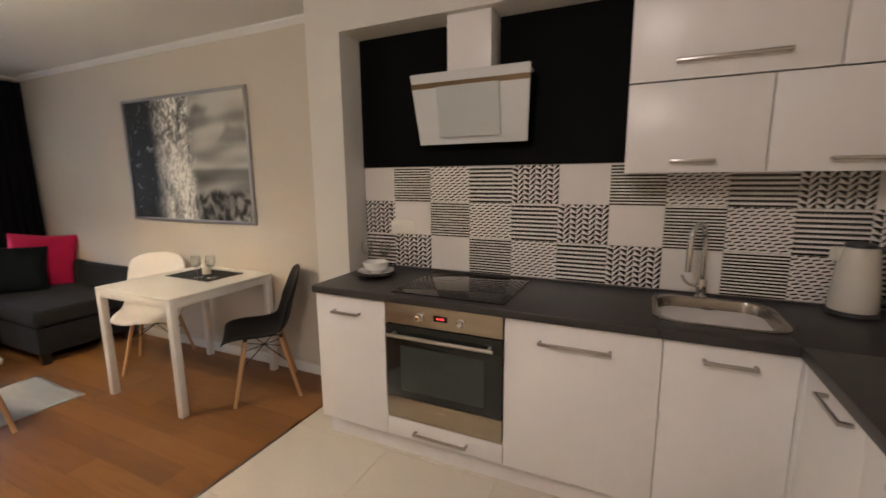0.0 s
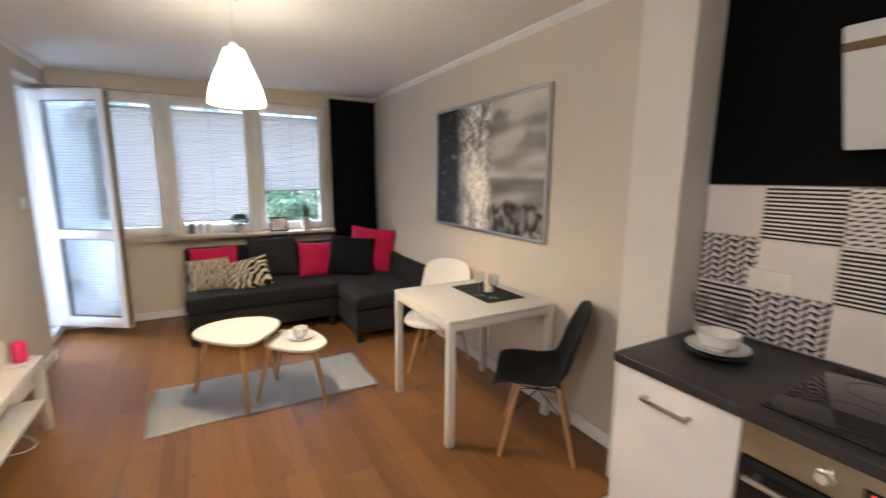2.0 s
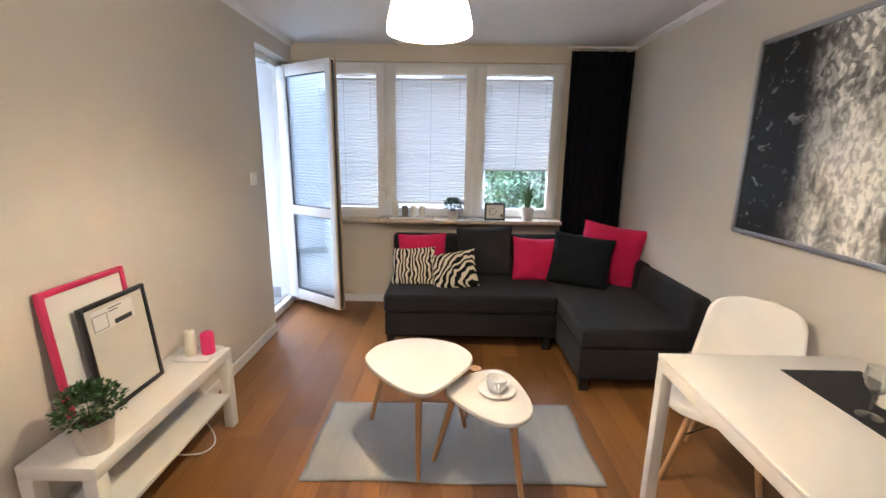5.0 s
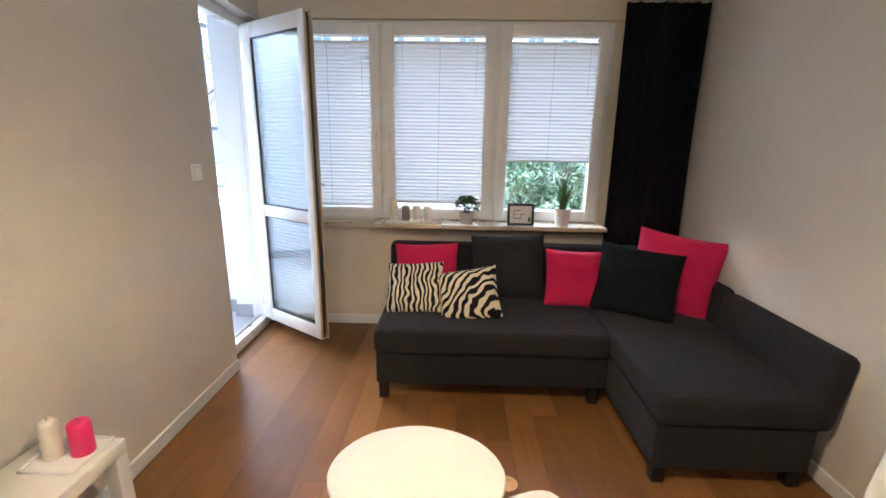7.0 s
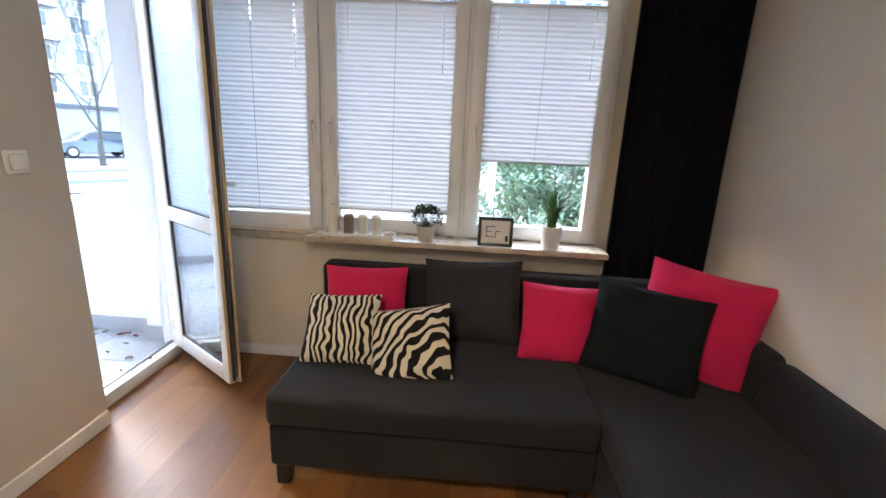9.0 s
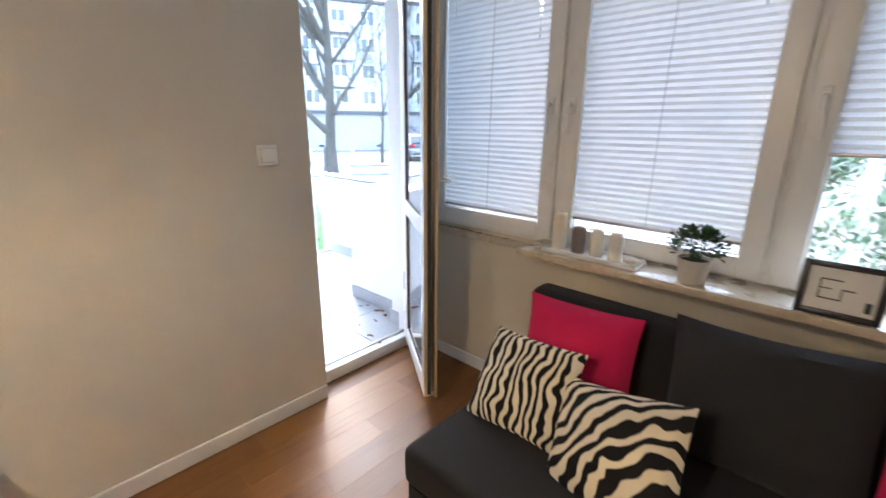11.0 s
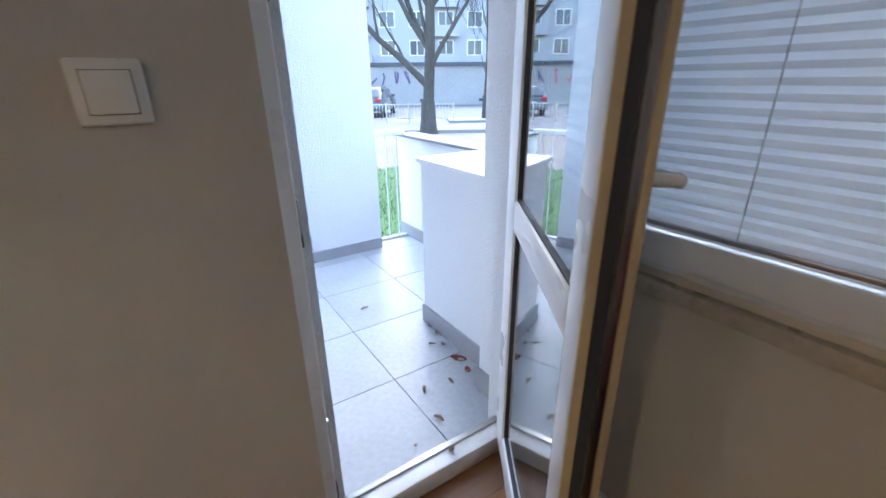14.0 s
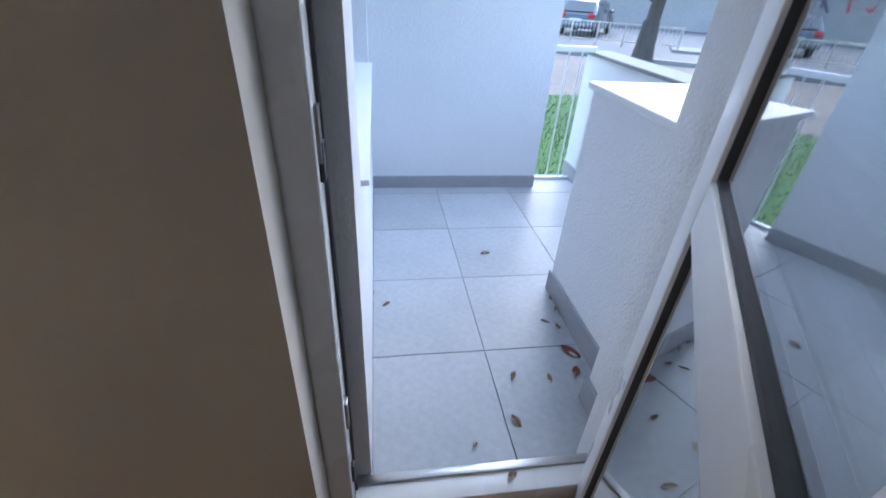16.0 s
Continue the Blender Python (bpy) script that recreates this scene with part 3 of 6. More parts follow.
leaf = thing("balcony_door", "white glazed balcony door standing half open", "door", pose(-6.215, -0.600, 0.0, 0, 0, 56.2))
LW, LT, HS = 0.706, 0.052, 0.125
part("stile", box(0, HS, -LT, 0, 0.088, 2.215, 0.006), upvc, leaf)
part("stile", box(LW - 0.064, LW, -LT, 0, 0.088, 2.215, 0.006), upvc, leaf)
for z0, z1 in ((0.088, 0.185), (0.915, 0.997), (2.12, 2.215)):
    part("rail", box(HS, LW - 0.064, -LT + 0.001, -0.001, z0, z1, 0.005), upvc, leaf)
for z0, z1 in ((0.185, 0.915), (0.997, 2.12)):
    for y in (-0.036, -0.014):
        part("pane", box(HS - 0.004, LW - 0.060, y - 0.002, y + 0.002, z0 - 0.004, z1 + 0.004), coated_glass, leaf, "clear double glazing").visible_shadow = False
    gk = 0.006
    part("pane_seal", join(box(HS, HS + gk, -0.044, -0.008, z0, z1), box(LW - 0.064 - gk, LW - 0.064, -0.044, -0.008, z0, z1),
                           box(HS + gk, LW - 0.064 - gk, -0.044, -0.008, z0, z0 + gk), box(HS + gk, LW - 0.064 - gk, -0.044, -0.008, z1 - gk, z1)), gasket, leaf, "dark rubber seal")
for z0, z1 in ((0.20, 0.905), (1.007, 2.11)):
    n = int((z1 - z0) / 0.013)
    bm = bmesh.new()
    rows = []
    for i in range(n + 1):
        y = 0.006 + (0.005 if i % 2 else -0.005)
        rows.append([bm.verts.new((x, y, z1 - (z1 - z0) * i / n)) for x in (0.100, LW / 2, LW - 0.058)])
    for a, b in zip(rows, rows[1:]):
        bm.faces.new((a[0], a[1], b[1], b[0]))
        bm.faces.new((a[1], a[2], b[2], b[1]))
    db = part("pleated_blind", bm, blind_cloth, leaf, "white pleated blind on the door", smooth=False)
    part("blind_bottom_bar", box(0.100, LW - 0.058, 0.0, 0.014, z0 - 0.010, z0, 0.002), upvc, db)
part("lock_strip", box(LW, LW + 0.004, -0.034, -0.016, 0.10, 2.20), gasket, leaf, "dark lock groove along the edge")
# edge strip and lip carry the lamp's warm light in their colour
part("edge_strip", box(LW + 0.0005, LW + 0.003, -LT + 0.002, -0.035, 0.09, 2.213), lamplit_edge, leaf)
part("lock_rail", box(LW, LW + 0.006, -0.014, -0.002, 0.12, 2.18, 0.001), handle_steel, leaf)
lip = join(box(LW - 0.045, LW + 0.003, 0.0005, 0.016, 0.078, 2.226, 0.004))
part("overlap_lip", lip, lamplit_edge, leaf, "white sealing lip along the edge, coloured as if lamplit")
part("door_handle", join(box(LW - 0.06, LW - 0.028, 0.016, 0.026, 1.08, 1.22, 0.004),
                         tube(smooth_path([(LW - 0.044, 0.02, 1.17), (LW - 0.044, 0.065, 1.17), (LW - 0.06, 0.075, 1.165), (LW - 0.16, 0.075, 1.16)]), 0.010, 12)),
     upvc, leaf, "white lever handle")
for z in (0.2, 2.1):
    part("hinge", tube([(-0.008, 0.004, z - 0.045), (-0.008, 0.004, z + 0.045)], 0.009, 12), upvc, leaf)

# light switch beside the door
sw = thing("light_switch", "ivory square light switch on the greige wall", "light switch", pose(-5.312, SOUTH, 1.282))
part("plate", box(-0.044, 0.044, 0, 0.012, -0.044, 0.044, 0.005, 3), switch_plastic, sw)
# no real gap: a grey sheet paints the shade round the rocker
part("rocker_gap_shade", box(-0.0300, 0.0300, 0.0115, 0.0124, -0.0300, 0.0300), ink_grey, sw, "thin grey sheet standing for the gap's shade")
part("rocker", moved(box(-0.0285, 0.0285, -0.001, 0.006, -0.0285, 0.0285, 0.0025, 3), pose(0, 0.0125, 0, 4)), switch_plastic, sw)

# ---- curtain ----
cur = thing("curtain", "full-length black curtain hanging beside the window", "curtain", pose(-6.155, 2.235, 0.0))
bm = bmesh.new()
cols, rows_n = 120, 14
vs = []
for j in range(rows_n + 1):
    k = j / rows_n
    z = 0.03 + k * 2.335
    row = []
    for i in range(cols + 1):
        u = i / cols
        amp = 0.030 * (1.0 - 0.35 * k) * (0.75 + 0.25 * math.sin(7 * u + 2))
        ph = 2 * math.pi * 7.5 * u + 0.5 * math.sin(3 * k + 5 * u)
        row.append(bm.verts.new((amp * math.sin(ph) + 0.006 * math.sin(21 * u + 4 * k), -0.272 + u * 0.566 + 0.010 * math.cos(ph), z)))
    vs.append(row)
for a, b in zip(vs, vs[1:]):
    for i in range(cols):
        bm.faces.new((a[i], a[i + 1], b[i + 1], b[i]))
cc = part("cloth", bm, curtain_cloth, cur)
cc.modifiers.new("thickness", "SOLIDIFY").thickness = 0.004
rail_c = thing("curtain_rail", "slim white curtain rail above the window corner", "curtain rail", pose(-6.155, 2.235, 2.395))
part("rod", tube([(0, -0.285, 0), (0, 0.29, 0)], 0.009, 10), white_metal, rail_c)
for y in (-0.285, 0.285):
    part("rod_end", moved(lathe([(0.0, -0.018), (0.012, -0.012), (0.016, 0.0), (0.012, 0.012), (0.0, 0.018)], 16), pose(0, y, 0)), white_metal, rail_c)
part("bracket", join(box(-0.085, 0.0, -0.008, 0.008, -0.006, 0.006, 0.002), box(-0.09, -0.083, -0.02, 0.02, -0.02, 0.02, 0.002)), white_metal, rail_c)
for i in range(12):
    part("ring", moved(tube([(0.013 * math.cos(a), 0, 0.013 * math.sin(a) - 0.006) for a in [k * math.pi / 6 for k in range(13)]], 0.002, 6), pose(0, -0.255 + i * 0.046, -0.004)), white_metal, rail_c)

# ---- pendant lamp ----
pend = thing("pendant_lamp", "lit white bell-shaped pendant lamp", "pendant lamp", pose(-3.69, 0.848, 0.012))
outer = [(0.030, 2.136), (0.046, 2.132), (0.053, 2.115), (0.064, 2.085), (0.086, 2.035), (0.108, 1.985), (0.126, 1.935), (0.137, 1.89), (0.1405, 1.865), (0.139, 1.855)]
inner = [(0.137, 1.857), (0.134, 1.89), (0.123, 1.935), (0.105, 1.985), (0.083, 2.035), (0.061, 2.085), (0.050, 2.113), (0.030, 2.127), (0.030, 2.136)]
part("shade", lathe(outer + inner, 48, closed=True), shade_glow, pend, "glowing white shade")
part("lamp_holder", lathe([(0.0, 2.10), (0.022, 2.10), (0.026, 2.135), (0.018, 2.165), (0.0, 2.17)], 20), white_metal, pend)
part("cord", tube([(0, 0, 2.16), (0, 0, CEIL - 0.062)], 0.003, 8), white_metal, pend)
part("ceiling_rose", lathe([(0.0, CEIL - 0.072), (0.03, CEIL - 0.070), (0.045, CEIL - 0.032), (0.048, CEIL - 0.012), (0.0, CEIL - 0.012)], 28), white_metal, pend)

# ---- picture on the wall ----


def picture_material():
    m = material("black_and_white_print", (0.3, 0.3, 0.29), 0.4, var=0.0, bump=0.0, spec=0.25)
    n, link, b = nodes_of(m)
    tc = n.new("ShaderNodeTexCoord")
    sep = n.new("ShaderNodeSeparateXYZ")
    link(tc.outputs["Object"], sep.inputs[0])

    def math_node(op, a, bb, c=None, clamp=False):
        k = n.new("ShaderNodeMath")
        k.operation, k.use_clamp = op, clamp
        for i, v in enumerate((a, bb, c)):
            if v is None:
                continue
            if isinstance(v, (int, float)):
                k.inputs[i].default_value = v
            else:
                link(v, k.inputs[i])
        return k.outputs[0]

    def span(v, a, bb, lo=0.0, hi=1.0):
        k = n.new("ShaderNodeMapRange")
        k.interpolation_type = "SMOOTHSTEP"
        for key, val in (("From Min", a), ("From Max", bb), ("To Min", lo), ("To Max", hi)):
            k.inputs[key].default_value = val
        link(v, k.inputs["Value"])
        return k.outputs[0]

    def noise_node(scale, detail, stretch=(1, 1, 1), distort=0.0):
        mp = n.new("ShaderNodeMapping")
        mp.inputs["Scale"].default_value = stretch
        link(tc.outputs["Object"], mp.inputs["Vector"])
        k = n.new("ShaderNodeTexNoise")
        k.inputs["Scale"].default_value, k.inputs["Detail"].default_value = scale, detail
        k.inputs["Distortion"].default_value = distort
        link(mp.outputs["Vector"], k.inputs["Vector"])
        return k.outputs["Fac"]

    x, z = sep.outputs["X"], sep.outputs["Z"]
    wob = math_node("MULTIPLY_ADD", noise_node(4, 3), 0.22, -0.11)
    xx = math_node("ADD", x, wob)
    # pale mottled band between a dark side and a blurred grey side
    band = math_node("MULTIPLY", span(xx, -0.42, -0.16), span(xx, 0.02, 0.16, 1.0, 0.0))
    spots = span(noise_node(19, 2, (1, 1, 0.8), 1.2), 0.44, 0.56)
    fleck = span(noise_node(46, 3, (1, 1, 0.6), 0.6), 0.36, 0.60, 0.55, 1.0)
    upper = span(z, -0.05, 0.22)
    light_band = math_node("MULTIPLY", fleck, math_node("MULTIPLY_ADD", math_node("MULTIPLY", math_node("SUBTRACT", 1.0, spots), upper), -0.66, 1.0))
    light_band = math_node("MULTIPLY", light_band, span(noise_node(5.0, 4, (1.6, 1, 0.7), 0.8), 0.30, 0.52, 0.18, 1.0))
    soft = noise_node(3.2, 2)
    blur = math_node("MULTIPLY_ADD", span(noise_node(2.6, 1, (0.6, 1, 2.2)), 0.35, 0.65), 0.30, 0.20)
    hor = math_node("MULTIPLY", span(z, -0.22, -0.15), span(z, -0.10, -0.06, 1.0, 0.0))
    blur = math_node("MULTIPLY", blur, math_node("MULTIPLY_ADD", hor, -0.6, 1.0))
    low = span(math_node("ADD", z, wob), -0.30, -0.22)
    patch = span(noise_node(3.4, 1, (1.0, 1, 1.0)), 0.52, 0.66)
    blur = math_node("MULTIPLY", blur, math_node("MULTIPLY_ADD", math_node("MULTIPLY", patch, span(z, 0.05, 0.25)), -0.75, 1.15))
    grain = math_node("MULTIPLY", math_node("SUBTRACT", 1.0, low), span(noise_node(15, 3, (1, 1, 0.9), 0.3), 0.38, 0.66, 0.05, 0.8))
    blur = math_node("MULTIPLY", blur, math_node("ADD", low, grain))
    right = span(xx, 0.04, 0.16)
    dark = math_node("MULTIPLY_ADD", span(noise_node(13, 3, (1, 1, 1.3), 0.9), 0.58, 0.74), 0.22, 0.007)
    mixv = math_node("ADD", math_node("MULTIPLY", dark, span(xx, -0.30, -0.16, 1.0, 0.0)), math_node("MULTIPLY", light_band, band))
    mixv = math_node("ADD", mixv, math_node("MULTIPLY", blur, right))
    mixv = math_node("ADD", mixv, 0.006)
    comb = n.new("ShaderNodeCombineColor")
    link(math_node("MULTIPLY", mixv, 1.0), comb.inputs[0])
    link(math_node("MULTIPLY", mixv, 0.98), comb.inputs[1])
    link(math_node("MULTIPLY", mixv, 0.90), comb.inputs[2])
    link(comb.outputs[0], b.inputs["Base Color"])
    return m


PX0, PX1, PZ0, PZ1 = -4.570, -3.108, 1.077, 2.068
pic = thing("picture", "large black-and-white abstract print in a silver frame", "picture", pose((PX0 + PX1) / 2, NORTH, (PZ0 + PZ1) / 2))
w2, h2, fw = (PX1 - PX0) / 2, (PZ1 - PZ0) / 2, 0.024
part("print", box(-w2 + fw, w2 - fw, -0.014, -0.004, -h2 + fw, h2 - fw), picture_material(), pic, "black and white mottled print")
for x0, x1, z0, z1 in ((-w2, -w2 + fw, -h2, h2), (w2 - fw, w2, -h2, h2), (-w2 + fw, w2 - fw, -h2, -h2 + fw), (-w2 + fw, w2 - fw, h2 - fw, h2)):
    part("frame_bar", box(x0, x1, -0.026, -0.001, z0, z1, 0.003), silver_frame, pic)

# ---- dining table ----
TX, TY = -3.325, 2.115
tab = thing("dining_table", "white square dining table with slim square legs", "table", pose(TX, TY, 0))
part("tabletop", box(-0.375, 0.375, -0.375, 0.375, 0.722, 0.74, 0.003), table_white, tab)
part("apron", join(box(-0.372, 0.372, -0.372, -0.354, 0.678, 0.720, 0.002), box(-0.372, 0.372, 0.354, 0.372, 0.678, 0.720, 0.002),
                   box(-0.372, -0.354, -0.354, 0.354, 0.678, 0.720, 0.002), box(0.354, 0.372, -0.354, 0.354, 0.678, 0.720, 0.002)), table_white, tab)
for sx in (-1, 1):
    for sy in (-1, 1):
        part("leg", box(sx * 0.352 - 0.022, sx * 0.352 + 0.022, sy * 0.352 - 0.022, sy * 0.352 + 0.022, 0.0, 0.721, 0.004), table_white, tab)

single("table_runner", prism([(-3.58, 2.118), (-3.13, 2.118), (-3.13, 2.40), (-3.58, 2.40)], 0.7405, 0.7435, 0.001), mat_cloth,
       "black rectangular place mat on the white table", "table mat", smooth=False)


def wine_glass(x, y, z, group, s=1.0):
    g = thing("wine_glass", "clear stemmed wine glass standing upright", "glass", pose(x, y, z) @ Matrix.Scale(s, 4), group)
    out = [(0.0, 0.0), (0.033, 0.0), (0.034, 0.002), (0.010, 0.006), (0.0045, 0.014), (0.004, 0.065), (0.006, 0.075), (0.022, 0.088), (0.033, 0.108), (0.035, 0.13), (0.031, 0.165), (0.0302, 0.165), (0.034, 0.13), (0.032, 0.109), (0.021, 0.0895), (0.0, 0.080)]
    part("bowl", lathe(out, 28), drink_glass, g)
    return g


wine_glass(-3.300, 2.165, 0.7435, "glasses on the dining table", 0.95)
wine_glass(-3.205, 2.205, 0.7435, "glasses on the dining table", 0.95)
cd = thing("candle_jar", "white pillar candle in a clear glass between two wine glasses", "candle", pose(-3.345, 2.27, 0.7435))
part("wax", lathe([(0.0, 0.004), (0.028, 0.004), (0.029, 0.10), (0.022, 0.104), (0.0, 0.101)], 24), wax_white, cd)
part("wick", tube([(0, 0, 0.10), (0.002, 0, 0.115)], 0.0012, 6), ink, cd)
part("glass_base", lathe([(0.0, 0.0), (0.034, 0.0), (0.034, 0.004), (0.0, 0.0039)], 24), drink_glass, cd)

# ---- shell chairs ----


def shell_chair(label, mat, x, y, facing):
    """A moulded shell chair on four splayed beech legs; it faces the local -y side."""
    ch = thing("dining_chair", label, "chair", pose(x, y, 0, 0, 0, facing), "chairs at the dining table")
    prof = smooth_path([(0, -0.238, 0.392), (0, -0.218, 0.428), (0, -0.13, 0.436), (0, 0.02, 0.425), (0, 0.115, 0.440), (0, 0.165, 0.500),
                        (0, 0.195, 0.600), (0, 0.222, 0.700), (0, 0.245, 0.785), (0, 0.257, 0.836)], 8)
    width = [0.205, 0.216, 0.222, 0.226, 0.226, 0.218, 0.206, 0.196, 0.190, 0.186]
    flare = [0.003, 0.008, 0.016, 0.026, 0.038, 0.050, 0.048, 0.036, 0.022, 0.006]
    bm = bmesh.new()
    nu = 18
    rows = []
    last = len(prof) - 1
    for i, p in enumerate(prof):
        f = i / last * (len(width) - 1)
        a = min(int(f), len(width) - 2)
        t = f - a
        w, fl = width[a] * (1 - t) + width[a + 1] * t, flare[a] * (1 - t) + flare[a + 1] * t
        # rounded front lip and rounded top of the back
        k = i / last
        e = max(0.0, (k - 0.80) / 0.20, (0.13 - k) / 0.16)
        w *= max(0.12, 1 - e ** 2.3) ** 0.5
        d = (prof[min(i + 1, last)] - prof[max(i - 1, 0)]).normalized()
        nrm = Vector((0, -d.z, d.y))
        row = []
        for j in range(nu + 1):
            u = j / nu * 2 - 1
            row.append(bm.verts.new(p + Vector((u * w, 0, 0)) + nrm * (fl * abs(u) ** 2.4)))
        rows.append(row)
    for a, b in zip(rows, rows[1:]):
        for j in range(nu):
            bm.faces.new((a[j], a[j + 1], b[j + 1], b[j]))
    sh = part("seat_shell", bm, mat, ch)
    md = sh.modifiers.new("thickness", "SOLIDIFY")
    md.thickness, md.offset = 0.007, 0
    tops = {}
    for sx in (-1, 1):
        for sy, dy in ((-1, -0.19), (1, 0.20)):
            top, foot = Vector((sx * 0.115, sy * 0.105 + 0.0, 0.395)), Vector((sx * 0.195, dy, 0.0))
            tops[(sx, sy)] = (top, foot)
            part("leg", tube([foot, foot.lerp(top, 0.5), top], 0.0105, 12, 0.015), beech, ch)
            part("leg_cap", tube([top.lerp(foot, 0.06), top + Vector((0, 0, 0.022))], 0.012, 10), black_wire, ch)

    def at(k, t):
        return tops[k][0].lerp(tops[k][1], t)

    for a, b in (((-1, -1), (1, 1)), ((1, -1), (-1, 1))):
        part("cross_wire", tube([at(a, 0.42), at(b, 0.02)], 0.0035, 6), black_wire, ch)
        part("cross_wire", tube([at(b, 0.42), at(a, 0.02)], 0.0035, 6), black_wire, ch)
    for sy in (-1, 1):
        part("cross_wire", tube([at((-1, sy), 0.06), at((1, sy), 0.06)], 0.0035, 6), black_wire, ch)
    part("seat_frame", join(*[tube([at((sx, -1), 0.0) + Vector((0, 0, 0.018)), at((sx, 1), 0.0) + Vector((0, 0, 0.018))], 0.005, 6) for sx in (-1, 1)]), black_wire, ch)
    return ch


shell_chair("white moulded shell chair with beech legs, tucked under the table", white_shell, -3.90, 2.205, 45)
shell_chair("black moulded shell chair with beech legs, pulled out from the table", black_shell, -2.785, 2.228, -42)

# ---- sofa ----
sofa = thing("corner_sofa", "charcoal fabric corner sofa with a chaise end", "sofa", pose(-5.5, 1.4, 0))


def S(x0, x1, y0, y1, z0, z1, bev, seg=4):
    return box(x0 + 5.5, x1 + 5.5, y0 - 1.4, y1 - 1.4, z0, z1, bev, seg)


part("base", S(-6.0, -5.220, 0.450, 1.755, 0.110, 0.300, 0.012), sofa_cloth, sofa)
part("seat_cushion", S(-6.0, -5.205, 0.440, 1.757, 0.300, 0.440, 0.030), sofa_cloth, sofa)
part("chaise_base", S(-6.0, -4.648, 1.764, 2.440, 0.085, 0.300, 0.012), sofa_cloth, sofa)
part("chaise_cushion", S(-6.0, -4.630, 1.761, 2.445, 0.300, 0.435, 0.035), sofa_cloth, sofa)
part("backrest", S(-6.06, -5.935, 0.430, 2.530, 0.125, 0.770, 0.035), sofa_cloth, sofa)
part("side_cushion", moved(box(-0.40, 0.40, -0.055, 0.055, -0.19, 0.17, 0.040, 4), pose(0.455, 1.078, 0.470, -9, 0, 0)), sofa_cloth, sofa)
part("side_cushion", moved(box(-0.24, 0.24, -0.05, 0.05, -0.19, 0.17, 0.040, 4), pose(-0.19, 1.085, 0.48, -7, 0, 0)), sofa_cloth, sofa)
part("piping", S(-5.222, -5.214, 0.47, 1.74, 0.297, 0.303, 0.001), black_cloth, sofa)
for x, y in ((-5.27, 0.49), (-5.27, 1.70), (-4.69, 1.81), (-4.69, 2.40), (-5.97, 0.49), (-5.97, 2.40)):
    part("leg", S(x - 0.028, x + 0.028, y - 0.028, y + 0.028, 0.0, 0.126, 0.004), black_frame_mat, sofa, "black block foot")


def cushion(label, mat, w, h, t, m, seed=0):
    """A soft square cushion, pinched at its corners, standing in its local xz plane."""
    bm = bmesh.new()
    n = 20
    rng = random.Random(seed)
    ph = [rng.uniform(0, 6) for _ in range(4)]
    grid = {}
    for s in (1, -1):
        for i in range(n + 1):
            for j in range(n + 1):
                u, v = 2 * i / n - 1, 2 * j / n - 1
                edge = i in (0, n) or j in (0, n)
                if edge and s == -1:
                    grid[(s, i, j)] = grid[(1, i, j)]
                    continue
                x = u * w / 2 * (0.94 + 0.06 * v * v)
                z = v * h / 2 * (0.94 + 0.06 * u * u)
                d = 0.62 * t * (max(0.0, 1 - u * u) * max(0.0, 1 - v * v)) ** 0.42
                d += 0.005 * math.sin(13 * u * v + ph[3]) * (u * u * v * v) ** 0.5 * (1 - u * u) ** 0.5 * (1 - v * v) ** 0.5
                d += 0.004 * math.sin(17 * u + 5 * v * v + ph[2]) * abs(v) * (1 - u * u) * (1 - v * v) ** 0.5
                d += 0.008 * math.sin(5 * u + ph[0] + 3 * v) * (1 - u * u) * (1 - v * v) + 0.004 * math.sin(9 * v + ph[1] - 4 * u) * (1 - u * u)
                grid[(s, i, j)] = bm.verts.new((x, s * max(d, 0.0) - 0.01 * math.sin(2 * u + ph[2]) * v, z))
    for s in (1, -1):
        for i in range(n):
            for j in range(n):
                q = [grid[(s, i, j)], grid[(s, i + 1, j)], grid[(s, i + 1, j + 1)], grid[(s, i, j + 1)]]
                bm.faces.new(q if s == -1 else list(reversed(q)))
    bmesh.ops.recalc_face_normals(bm, faces=bm.faces[:])
    return single("cushion", bm, mat, label, "cushion", m, "cushions on the sofa")


cushion("raspberry pink cushion leaning on the sofa back", pink_cloth, 0.43, 0.40, 0.14, pose(-5.830, 0.70, 0.594, -14, -2, 90), 1)
cushion("zebra print cushion at the end of the sofa", zebra, 0.36, 0.335, 0.12, pose(-5.585, 0.640, 0.565, -33, -2, 90), 2)
cushion("zebra print cushion tilted against its neighbour", zebra_flat, 0.38, 0.335, 0.12, pose(-5.510, 0.975, 0.555, -36, -13, 84), 3)
cushion("large dark grey back cushion on the sofa", grey_cloth, 0.50, 0.44, 0.15, pose(-5.845, 1.250, 0.640, -12, -2, 90), 4)
cushion("raspberry pink cushion in the middle of the sofa", pink_cloth, 0.39, 0.385, 0.13, pose(-5.735, 1.675, 0.600, -18, 2, 90), 5)
cushion("black cushion in the sofa corner", black_cloth, 0.49, 0.44, 0.14, pose(-5.60, 2.02, 0.632, -22, 5, 68), 6)
cushion("large raspberry pink cushion wedged in the sofa corner", pink_cloth, 0.51, 0.52, 0.14, pose(-5.69, 2.285, 0.662, -14, 6, 60), 7)

